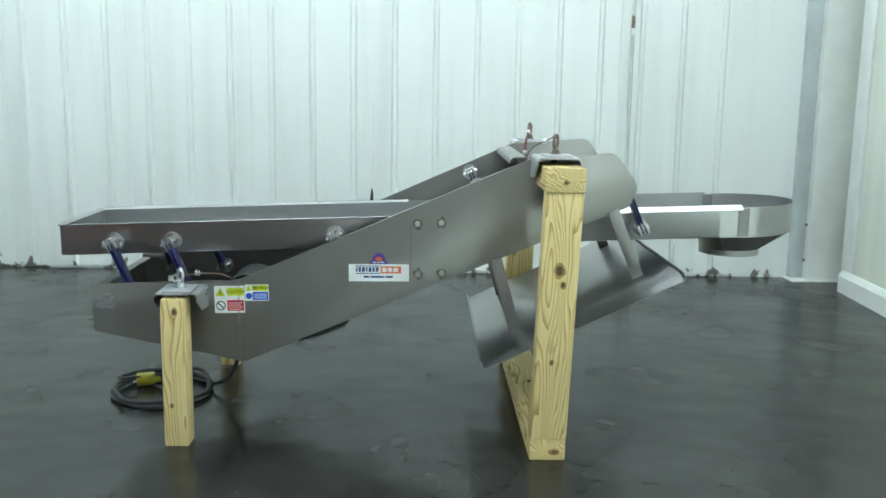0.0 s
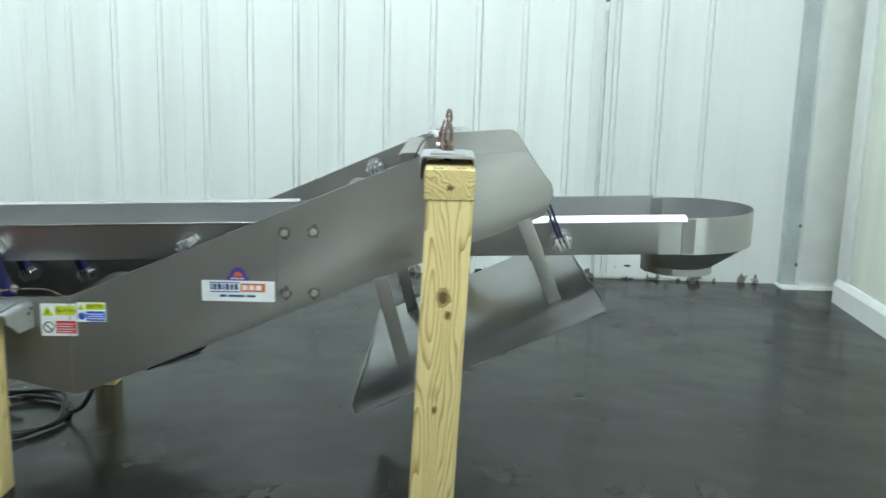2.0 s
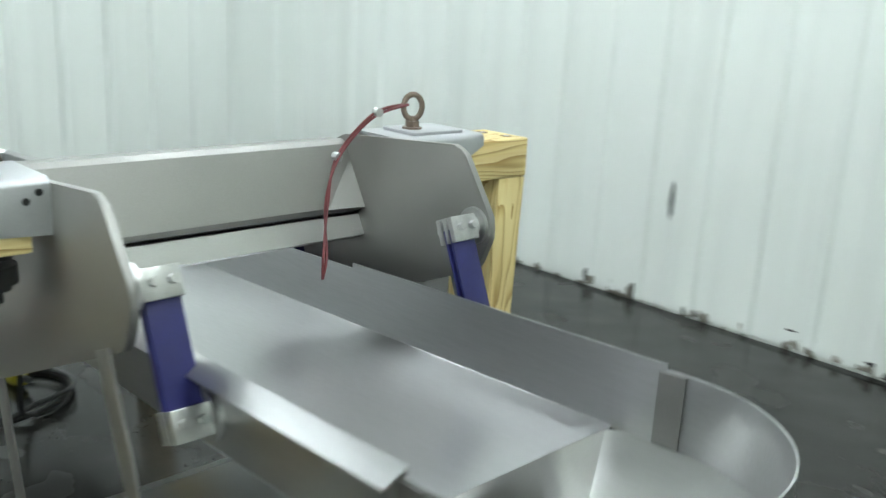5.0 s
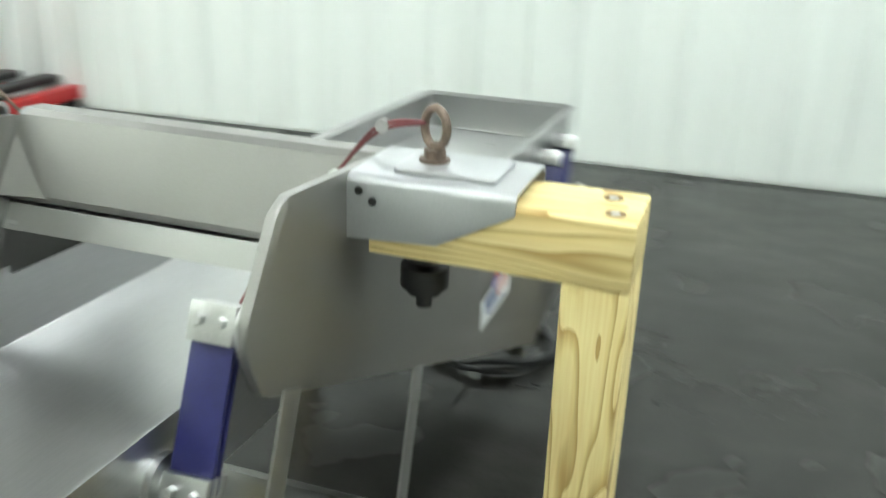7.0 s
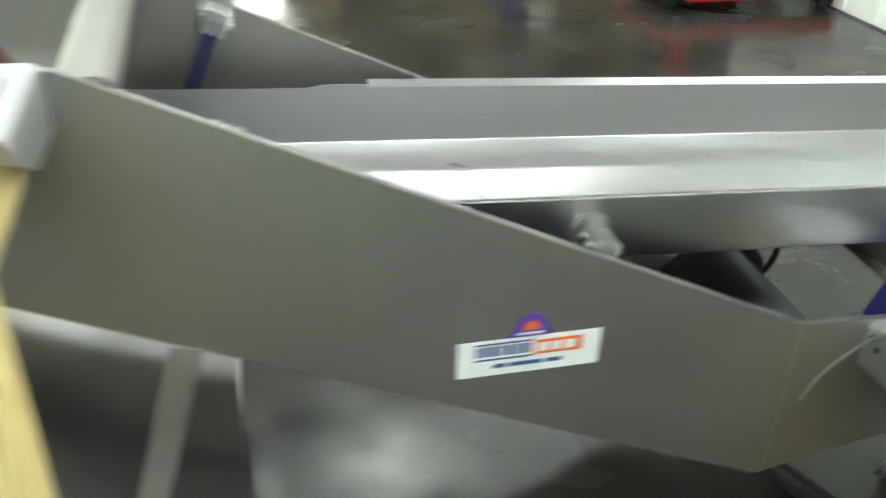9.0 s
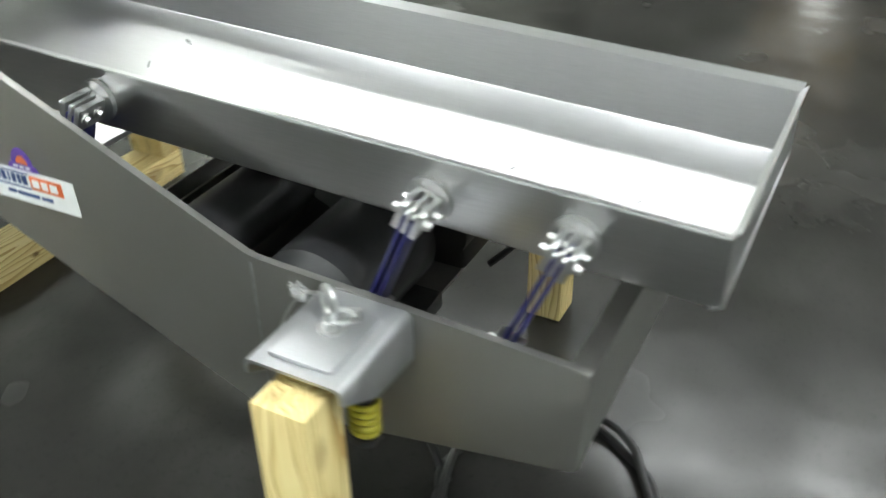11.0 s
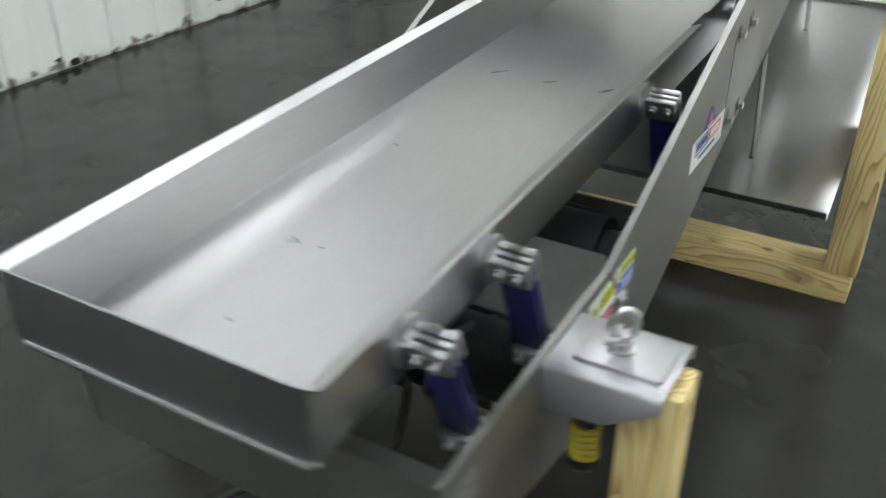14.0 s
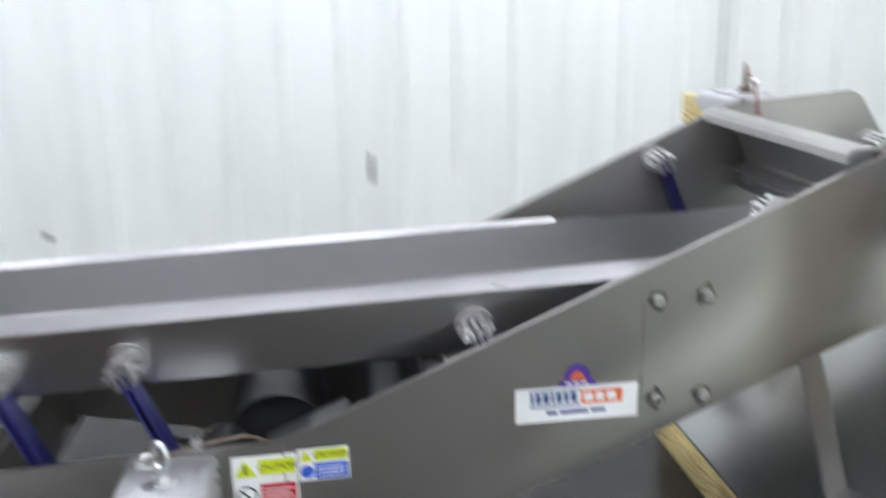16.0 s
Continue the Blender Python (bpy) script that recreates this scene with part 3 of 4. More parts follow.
bm = bmesh.new()
N = 64
loops = []
for k in range(N):
    a = 2 * math.pi * k / N
    e = u_edge(a)
    top = rim(e[0]) - DEEP
    c, s = math.cos(a), math.sin(a)
    loops.append([bm.verts.new((*e, top)), bm.verts.new((CX + 0.13 * c, CY + 0.13 * s, 0.742)), bm.verts.new((CX + 0.13 * c, CY + 0.13 * s, 0.716)),
                  bm.verts.new((CX + 0.127 * c, CY + 0.127 * s, 0.716)), bm.verts.new((CX + 0.127 * c, CY + 0.127 * s, 0.744)),
                  bm.verts.new((CX + (e[0] - CX) * 0.99, CY + (e[1] - CY) * 0.99, top + 0.003))])
for k in range(N):
    a, b = loops[k], loops[(k + 1) % N]
    for i in range(5):
        bm.faces.new((a[i], a[i + 1], b[i + 1], b[i]))
part("outlet_funnel", bm, STEEL, conveyor, "short round drop funnel", smooth=25)

# catch pan hung below the plates
pan_top = Matrix.Translation((0.262, 0, 0.357)) @ Matrix.Rotation(-math.atan2(0.367, 0.776), 4, "Y")
L, PY0, PY1 = 0.858, -0.245, 0.972
bm = bmesh.new()
section = [(PY0, -0.022), (PY0 + 0.055, 0.0), (CY, -0.004), (PY1 - 0.055, 0.0), (PY1, -0.022)]
prism(bm, thick(section, 0.004), "x", 0.0, L)
box(bm, -0.004, 0.0, PY0, PY1, -0.012, 0.012)
box(bm, L, L + 0.004, PY0, PY1, -0.018, 0.016)
for v in bm.verts:
    v.co = pan_top @ v.co
part("catch_pan", bm, PAN, conveyor, "wide sloping sheet steel catch pan", smooth=30)
for y in (-0.006, W + 0.001):
    for x0, z0, x1, z1 in ((0.325, 0.735, 0.412, 0.425), (0.800, 0.945, 0.918, 0.660)):
        d = Vector((x1 - x0, z1 - z0)).normalized()
        n2 = Vector((-d.y, d.x)) * 0.024
        bm = bmesh.new()
        prism(bm, [(x0 + n2.x, z0 + n2.y), (x1 + n2.x, z1 + n2.y), (x1 - n2.x, z1 - n2.y), (x0 - n2.x, z0 - n2.y)], "y", y, y + 0.005, 0.001)
        strut = part("strut", bm, PLATE, conveyor, "flat bar strut to the catch pan")
        bm = bmesh.new()
        box(bm, x1 - 0.026, x1 + 0.026, y - 0.004, y + 0.010, z1 - 0.014, z1 + 0.003, 0.002, None)
        part("strut_foot", bm, PLATE, strut)


def leaf_spring(x, z, y, tray_on_top, length=0.235):
    """A blue leaf spring between tray wall and side plate, clamped at both ends."""
    lean = radians(23)
    m = Matrix.Translation((x, y, z)) @ Matrix.Rotation(-lean, 4, "Y")
    wide = 0.058
    b = bmesh.new()
    for dx in (-0.010, 0.004):
        box(b, dx, dx + 0.006, -wide / 2, wide / 2, -length, 0.0, 0.001, m)
    spring = part("leaf_spring", b, BLUE, conveyor, "blue coated leaf spring")
    for z0 in (0.0, -length):
        b = bmesh.new()
        for dx0, dx1 in ((-0.022, -0.010), (-0.004, 0.004), (0.010, 0.022)):
            box(b, dx0, dx1, -wide / 2 - 0.002, wide / 2 + 0.002, z0 - 0.026, z0 + 0.022, 0.0015, m)
        clamp = part("clamp", b, GALV, spring, "zinc plated clamp")
        for dy in (-0.015, 0.015):
            b = bmesh.new()
            rod(b, m @ Vector((-0.034, dy, z0)), m @ Vector((0.034, dy, z0)), 0.0075, 6)
            rod(b, m @ Vector((-0.026, dy, z0)), m @ Vector((-0.021, dy, z0)), 0.011, 12)
            part("bolt", b, GALV, spring)
        on_tray = (z0 == 0.0) == tray_on_top
        near = y < W / 2
        if on_tray:
            ya, yb = (y + wide / 2 - 0.004, NY) if near else (FY, y - wide / 2 + 0.004)
        else:
            ya, yb = (0.013, y - wide / 2 + 0.004) if near else (y + wide / 2 - 0.004, W - 0.013)
        c = m @ Vector((0, 0, z0))
        b = bmesh.new()
        rod(b, (c.x, ya, c.z), (c.x, yb, c.z), 0.021, 20)
        if on_tray:
            yf = NY - 0.010 if near else FY
            rod(b, (c.x, yf, c.z), (c.x, yf + 0.010, c.z), 0.040, 28)
        else:
            yf = 0.0135 if near else W - 0.0215
            rod(b, (c.x, yf, c.z), (c.x, yf + 0.008, c.z), 0.036, 28)
        part("boss", b, GALV, spring, "round steel flange and stub")


for y in (0.056, W - 0.060):
    for x, z in ((-1.268, 0.772), (-1.028, 0.778), (-0.345, 0.812)):
        leaf_spring(x, z, y, True)
    for x, z in ((0.245, 1.032), (0.855, 1.052)):
        leaf_spring(x, z, y, False, 0.205)

# drive inside the frame: motor, gearbox cover, mounting
bm = bmesh.new()
rod(bm, (-0.765, 0.33, 0.475), (-0.765, 0.60, 0.475), 0.115, 40)
rod(bm, (-0.765, 0.60, 0.475), (-0.765, 0.645, 0.475), 0.115, 40, 0.075)
bmesh.ops.create_uvsphere(bm, u_segments=32, v_segments=16, radius=0.075, matrix=Matrix.Translation((-0.765, 0.64, 0.475)) @ Matrix.Diagonal((1, 0.4, 1, 1)))
motor = part("motor", bm, DARK, conveyor, "dark painted drive motor")
bm = bmesh.new()
box(bm, -0.90, -0.62, 0.34, 0.58, 0.335, 0.375, 0.006)
part("motor_mount", bm, DARK, motor)
bm = bmesh.new()
rod(bm, (-0.49, 0.10, 0.520), (-0.49, 0.62, 0.520), 0.075, 32)
rod(bm, (-0.49, 0.07, 0.520), (-0.49, 0.10, 0.520), 0.050, 32)
part("drive_roll", bm, DARK, conveyor, "dark round drive roll")
bm = bmesh.new()
box(bm, -0.10, 0.10, -0.13, 0.13, -0.045, 0.045, 0.008, Matrix.Translation((-0.68, 0.185, 0.505)) @ Matrix.Rotation(radians(-24), 4, "Y"))
part("drive_cover", bm, GREYBOX, conveyor, "grey sheet metal drive cover")
bm = bmesh.new()
box(bm, -0.925, -0.83, 0.10, 0.29, 0.40, 0.53, 0.012)
rod(bm, (-0.88, 0.08, 0.49), (-0.88, 0.30, 0.49), 0.055, 20)
part("exciter", bm, BLACK, conveyor, "black exciter housing")
bm = bmesh.new()
tube(bm, smooth_line([(-0.80, 0.20, 0.50), (-0.98, 0.20, 0.56), (-1.02, 0.22, 0.48), (-0.96, 0.24, 0.40)]), 0.008, 8)
part("lead", bm, BLACK, conveyor)
bm = bmesh.new()
prism(bm, thick([(-0.41, 0.57), (-0.41, 0.52), (-0.35, 0.52), (-0.35, 0.57)], 0.005), "y", 0.014, W - 0.014)
part("inner_brace", bm, PLATE, conveyor)

DULL = make("dull_zinc", (0.40, 0.40, 0.40), 0.42, 1.0, 0.12, 60.0, 0.1, 300.0)
STAIN = make("grease_stained_steel", (0.26, 0.245, 0.22), 0.5, 0.9, 0.25, 60.0)
# bolts through the near plate
for x, z in ((0.0, 0.879), (0.097, 0.884), (0.004, 0.670), (0.101, 0.675)):
    bm = bmesh.new()
    rod(bm, (x, -0.003, z), (x, -0.014, z), 0.0105, 6)
    head = part("plate_bolt", bm, GALV, conveyor, "hexagon bolt with a washer")
    bm = bmesh.new()
    rod(bm, (x, 0.0, z), (x, -0.004, z), 0.0125, 20)
    part("washer", bm, DULL, head)
    bm = bmesh.new()
    stain = [(x + 0.021 * math.cos(a) * (0.75 + 0.4 * random.random()), z + 0.022 * math.sin(a) * (0.75 + 0.6 * random.random())) for a in (2 * math.pi * k / 16 for k in range(16))]
    prism(bm, stain, "y", -0.0006, 0.001)
    part("grease_stain", bm, STAIN, head, smooth=None)
# weld seams where the plates change direction
for y0, y1 in ((-0.0012, 0.002), (W - 0.002, W + 0.0012)):
    bm = bmesh.new()
    box(bm, -0.739, -0.732, y0, y1, 0.305, 0.634, 0.0008)
    part("weld_seam", bm, DULL, conveyor, "ground weld seam across the side plate")
# faint seam beside the bolts
bm = bmesh.new()
box(bm, -0.0285, -0.0265, -0.0007, 0.001, 0.645, 0.872)
part("plate_seam", bm, STAIN, conveyor, smooth=None)
# matt patch left by a removed plate
bm = bmesh.new()
prism(bm, rounded([(-1.318, 0.575), (-1.244, 0.577), (-1.246, 0.512), (-1.322, 0.508)], [0.01] * 4, 3), "y", -0.0012, 0.001)
part("worn_patch", bm, make("scuffed_steel", (0.42, 0.41, 0.43), 0.6, 0.8, 0.25, 60.0, 0.2, 200.0), conveyor)


def bracket(x, z, reach, side, eye_mat, springy, eye_turn):
    """Bent sheet lifting bracket with a pad, an eyebolt and a vibration mount below."""
    half, drop = 0.086, 0.092
    yy = [0.0, -reach] if side == "near" else [W, W + reach]
    b = bmesh.new()
    top = [Vector(q) for q in ((-half, -0.012), (-half + 0.004, -0.004), (-half + 0.012, 0.0), (half - 0.012, 0.0), (half - 0.004, -0.004), (half, -0.012))]
    def ring(y, d):
        o = [(-half, -d)] + [tuple(q) for q in top] + [(half, -d)]
        i = [(half - 0.006, -d)] + [(q.x * 0.93, q.y - 0.006) for q in reversed(top)] + [(-half + 0.006, -d)]
        return [b.verts.new((x + q[0], y, z + q[1])) for q in o + i]
    r0, r1, r2 = ring(yy[0], drop), ring(yy[0] + (yy[1] - yy[0]) * 0.55, drop * 0.92), ring(yy[1], 0.028)
    for p, q in ((r0, r1), (r1, r2)):
        for k in range(len(p)):
            b.faces.new((p[k], q[k], q[(k + 1) % len(p)], p[(k + 1) % len(p)]))
    b.faces.new(r0)
    b.faces.new(r2[::-1])
    br = part("lifting_bracket", b, BRACKET, conveyor, "bent sheet lifting bracket", smooth=40)
    ym = (-reach * 0.55) if side == "near" else W + reach * 0.55
    b = bmesh.new()
    prism(b, rounded([(x - 0.055, ym - 0.075), (x + 0.058, ym - 0.075), (x + 0.058, ym + 0.07), (x - 0.055, ym + 0.07)], [0.01] * 4, 3), "z", z - 0.001, z + 0.007, 0.002)
    part("pad", b, BRACKET, br)
    ey = -0.1 if side == "near" else W + 0.095
    b = bmesh.new()
    rod(b, (x, ey, z + 0.006), (x, ey, z + 0.024), 0.016, 6)
    rod(b, (x, ey, z + 0.006), (x, ey, z + 0.011), 0.022, 20)
    ring_c = Vector((x, ey, z + 0.054))
    turn = Matrix.Rotation(radians(eye_turn), 4, "Z")
    tube(b, [ring_c + turn @ Vector((0.021 * math.cos(a), 0, 0.027 * math.sin(a))) for a in (2 * math.pi * k / 24 for k in range(24))], 0.0065, 10, True)
    rod(b, (x, ey, z + 0.022), (x, ey, z + 0.034), 0.010, 12, 0.007)
    part("eyebolt", b, eye_mat, br, "rusty lifting eyebolt" if eye_mat == RUST else "zinc plated lifting eyebolt")
    if springy:
        b = bmesh.new()
        c = ring_c + turn @ Vector((0.020, 0.0, -0.012))
        q = Matrix.Rotation(radians(70), 4, "Z") @ turn
        tube(b, [c + q @ Vector((0.013 * math.cos(a) + 0.012, 0, 0.013 * math.sin(a))) for a in (2 * math.pi * k / 16 for k in range(16))], 0.0045, 8, True)
        rod(b, c + q @ Vector((0.026, -0.012, 0)), c + q @ Vector((0.026, 0.012, 0)), 0.007, 8)
        rod(b, c + q @ Vector((0.034, 0, -0.010)), c + q @ Vector((0.034, 0, 0.010)), 0.006, 8)
        part("wire_clip", b, GALV, br, "zinc plated wire clip")
    sy = -0.066 if side == "near" else W + 0.086
    if springy:
        b = bmesh.new()
        tube(b, [(x - 0.04 + 0.022 * math.cos(a), sy + 0.022 * math.sin(a), z - 0.125 - 0.0145 * a / (2 * math.pi)) for a in (math.pi * k / 8 for k in range(0, 82))], 0.0055, 8)
        part("coil_spring", b, YELLOW, br, "yellow coil spring mount")
        b = bmesh.new()
        rod(b, (x - 0.04, sy, z - 0.20), (x - 0.04, sy, z - 0.006), 0.0165, 16)
        rod(b, (x - 0.04, sy, z - 0.212), (x - 0.04, sy, z - 0.199), 0.026, 16)
        part("spring_core", b, BLACK, br)
    else:
        b = bmesh.new()
        for d0, d1, r in ((0.006, 0.13, 0.012), (0.115, 0.123, 0.026), (0.130, 0.140, 0.030), (0.150, 0.182, 0.036), (0.185, 0.193, 0.026), (0.14, 0.215, 0.012)):
            rod(b, (x, sy, z - d1), (x, sy, z - d0), r, 16)
        part("rubber_mount", b, BLACK, br, "black rubber vibration mount")
    # the bracket's side holes are black discs, their dark inside painted on
    for dz in (-0.022, -0.035):
        b = bmesh.new()
        yb = -0.018 if side == "near" else W + 0.018
        rod(b, (x + half - 0.002, yb if dz > -0.03 else yb * 1.0 + (-0.02 if side == "near" else 0.02), z + dz), (x + half + 0.002, yb if dz > -0.03 else yb + (-0.02 if side == "near" else 0.02), z + dz), 0.006, 10)
        part("bracket_hole", b, INK, br)
    return br


bracket(0.540, 1.172, 0.235, "near", RUST, False, 61)
bracket(0.540, 1.182, 0.235, "far", RUST, False, 66)
bracket(-0.945, 0.619, 0.196, "near", GALV, True, 130)
bracket(-0.962, 0.632, 0.203, "far", GALV, True, 146)


def wire(points, material, r, name="tie_wire", label=""):
    b = bmesh.new()
    tube(b, smooth_line(points), r, 6)
    part(name, b, material, conveyor, label)


for off in (0.0, 0.008):
    wire([(0.535 + off, W + 0.08, 1.242), (0.520, W + 0.0, 1.222 - off), (0.499 + off, 0.645, 1.133), (0.546 - off, 0.589, 1.047), (0.600, 0.540 + off, 0.955), (0.612, 0.53, 0.91)], REDWIRE, 0.003, label="twisted red safety wire")
wire([(0.54, -0.10, 1.25), (0.50, -0.06, 1.225), (0.46, -0.03, 1.20), (0.44, -0.008, 1.165), (0.42, 0.03, 1.11)], RUST, 0.003, label="brown safety wire")
wire([(-0.950, -0.105, 0.672), (-0.90, -0.078, 0.674), (-0.85, -0.05, 0.672), (-0.80, -0.022, 0.664), (-0.76, -0.004, 0.640)], RUST, 0.0032, label="thin steel safety wire")
wire([(-0.945, W + 0.095, 0.70), (-0.90, W + 0.07, 0.67), (-0.86, W + 0.04, 0.63), (-0.80, W + 0.012, 0.54), (-0.77, W + 0.006, 0.47)], GALV, 0.003, label="thin steel safety wire")
for px, py, pz in ((0.523, W + 0.01, 1.226), (0.499, 0.645, 1.133), (0.50, -0.062, 1.226), (-0.875, W + 0.052, 0.645)):
    bm = bmesh.new()
    rod(bm, (px - 0.008, py, pz), (px + 0.008, py, pz), 0.010, 8)
    part("wire_ferrule", bm, GALV, conveyor)


for px, py, pz, turn in ((-0.893, W + 0.072, 0.664, 20), (-0.862, W + 0.046, 0.646, 35), (-0.885, -0.070, 0.676, -15)):
    clip = Matrix.Translation((px, py, pz)) @ Matrix.Rotation(radians(turn), 4, "Z")
    bm = bmesh.new()
    box(bm, -0.009, 0.009, -0.007, 0.007, -0.006, 0.006, 0.002, clip)
    for dx in (-0.006, 0.006):
        rod(bm, clip @ Vector((dx, 0, -0.012)), clip @ Vector((dx, 0, 0.016)), 0.0028, 8)
        rod(bm, clip @ Vector((dx, 0, 0.006)), clip @ Vector((dx, 0, 0.011)), 0.0052, 6)
    part("wire_clamp", bm, GALV, conveyor, "small zinc plated wire rope clamp")


# stickers; drawn in their own plane (u to the reader's right, v up), then laid on the plate
def sticker(side, u0, v0, tilt):
    if side == "near":
        m = Matrix.Translation((u0, -0.0008, v0)) @ Matrix.Rotation(radians(90), 4, "X") @ Matrix.Rotation(radians(tilt), 4, "Z")
    else:
        m = Matrix.Translation((u0, W + 0.0008, v0)) @ Matrix.Rotation(radians(180), 4, "Z") @ Matrix.Rotation(radians(90), 4, "X") @ Matrix.Rotation(radians(tilt), 4, "Z")
    return m


def flat(m, outline, lift):
    b = bmesh.new()
    prism(b, outline, "z", -0.0004, lift)
    for v in b.verts:
        v.co = m @ v.co
    return b


def rect(x0, y0, x1, y1):
    return [(x0, y0), (x1, y0), (x1, y1), (x0, y1)]


def words(text, m, u, v, size, material, parent, lift):
    curve = bpy.data.curves.new("lettering", "FONT")
    curve.body, curve.size, curve.align_x, curve.align_y, curve.extrude = text, size, "CENTER", "CENTER", 0.0001
    tmp = new("lettering", curve)
    me = bpy.data.meshes.new_from_object(tmp)
    bpy.data.objects.remove(tmp)
    b = bmesh.new()
    b.from_mesh(me)
    bpy.data.meshes.remove(me)
    for w in b.verts:
        w.co = m @ Vector((w.co.x + u, w.co.y + v, lift))
    part("lettering", b, material, parent, smooth=None)


def name_plate(side, u0, v0, tilt):
    m = sticker(side, u0, v0, tilt)
    plate = part("maker_label", flat(m, rect(-0.124, -0.036, 0.124, 0.036), 0.0004), PAPER, conveyor, "white maker's label with blue and orange blocks", smooth=None)
    for low, high in ((-0.0045, -0.0010), (0.0270, 0.0300)):
        part("blue_line", flat(m, rect(-0.096, low, 0.006, high), 0.0012), LABELBLUE, plate, smooth=None)
    x = -0.094
    for w in (0.006, 0.010, 0.012, 0.006, 0.011, 0.009, 0.012):
        part("blue_bar", flat(m, rect(x, 0.004, x + w, 0.024), 0.0012), LABELBLUE, plate, smooth=None)
        x += w + 0.0045
    part("orange_block", flat(m, rect(0.008, -0.002, 0.092, 0.027), 0.0012), LABELORANGE, plate, smooth=None)
    x = 0.014
    for w in (0.018, 0.016, 0.019):
        part("white_bar", flat(m, rect(x, 0.004, x + w, 0.021), 0.0019), PAPER, plate, smooth=None)
        x += w + 0.006
    x = -0.062
    for w in (0.022, 0.058, 0.030):
        part("blue_bar", flat(m, rect(x, -0.021, x + w, -0.013), 0.0012), LABELBLUE, plate, smooth=None)
        x += w + 0.005
    for r, mat, lift in ((0.031, LABELPURPLE, 0.0004), (0.017, LABELORANGE, 0.0012)):
        dome = [(r * math.cos(a) * 0.9, 0.048 + r * math.sin(a) * 1.15) for a in (math.pi * k / 14 for k in range(15))]
        part("emblem", flat(m, dome, lift), mat, plate, "purple and orange arched emblem", smooth=None)
    part("emblem_foot", flat(m, [(-0.040, 0.0375), (0.040, 0.0375), (0.034, 0.0500), (-0.034, 0.0500)], 0.0015), LABELPURPLE, plate, smooth=None)
    for u in (-0.024, -0.008, 0.008):
        part("emblem_bar", flat(m, rect(u, 0.0415, u + 0.012, 0.0460), 0.0020), PAPER, plate, smooth=None)


name_plate("near", -0.1575, 0.6735, 0.3)
name_plate("far", -0.220, 0.650, 0.8)

m = sticker("near", -0.773, 0.5545, 1.2)
caution = part("caution_label", flat(m, rect(-0.062, -0.057, 0.062, 0.057), 0.0004), PAPER, conveyor, "white, yellow and red caution label", smooth=None)
part("yellow_band", flat(m, rect(-0.010, 0.016, 0.058, 0.048), 0.0011), CAUTIONYELLOW, caution, smooth=None)
part("warning_triangle", flat(m, [(-0.058, 0.014), (-0.016, 0.014), (-0.037, 0.050)], 0.0011), CAUTIONYELLOW, caution, smooth=None)
part("warning_mark", flat(m, rect(-0.039, 0.020, -0.035, 0.038), 0.0017), INK, caution, smooth=None)
words("CAUTION", m, 0.024, 0.032, 0.0165, INK, caution, 0.0017)
part("red_panel", flat(m, rect(-0.010, -0.048, 0.058, -0.004), 0.0011), CAUTIONRED, caution, smooth=None)
for k in range(4):
    part("text_bar", flat(m, rect(-0.005, -0.016 - k * 0.009, 0.052 - 0.006 * (k % 2), -0.0135 - k * 0.009), 0.0017), PAPER, caution, smooth=None)
circle = [(0.020 * math.cos(2 * math.pi * k / 24) - 0.036, 0.020 * math.sin(2 * math.pi * k / 24) - 0.026) for k in range(24)]
hole = [(0.016 * math.cos(2 * math.pi * k / 24) - 0.036, 0.016 * math.sin(2 * math.pi * k / 24) - 0.026) for k in range(24)]
part("ban_ring", flat(m, circle, 0.0011), INK, caution, smooth=None)
part("ban_ring_centre", flat(m, hole, 0.0016), PAPER, caution, smooth=None)
part("ban_bar", flat(m, [(-0.050, -0.015), (-0.047, -0.012), (-0.022, -0.037), (-0.025, -0.040)], 0.002), INK, caution, smooth=None)
m = sticker("near", -0.660, 0.5845, 1.2)
notice = part("notice_label", flat(m, rect(-0.049, -0.034, 0.049, 0.034), 0.0004), PAPER, conveyor, "white, yellow and blue notice label", smooth=None)
part("yellow_band", flat(m, rect(-0.018, 0.008, 0.046, 0.031), 0.0011), CAUTIONYELLOW, notice, smooth=None)
part("warning_triangle", flat(m, [(-0.046, 0.008), (-0.022, 0.008), (-0.034, 0.031)], 0.0011), CAUTIONYELLOW, notice, smooth=None)
words("CAUTION", m, 0.014, 0.0195, 0.0150, INK, notice, 0.0017)
part("blue_panel", flat(m, rect(-0.018, -0.031, 0.046, 0.003), 0.0011), CAUTIONBLUE, notice, smooth=None)
disc = [(0.013 * math.cos(2 * math.pi * k / 20) - 0.033, 0.013 * math.sin(2 * math.pi * k / 20) - 0.014) for k in range(20)]
part("blue_disc", flat(m, disc, 0.0011), CAUTIONBLUE, notice, smooth=None)
for k in range(3):
    part("text_bar", flat(m, rect(-0.013, -0.008 - k * 0.008, 0.040, -0.0055 - k * 0.008), 0.0017), PAPER, notice, smooth=None)

# ---- timber supports ----
def beam(name, x0, x1, y0, y1, z0, z1, material, parent, shear=0.0, label=""):
    b = bmesh.new()
    box(b, x0, x1, y0, y1, z0, z1, 0.004)
    for v in b.verts:
        v.co.x += shear * (v.co.z - z1)
    return part(name, b, material, parent, label)


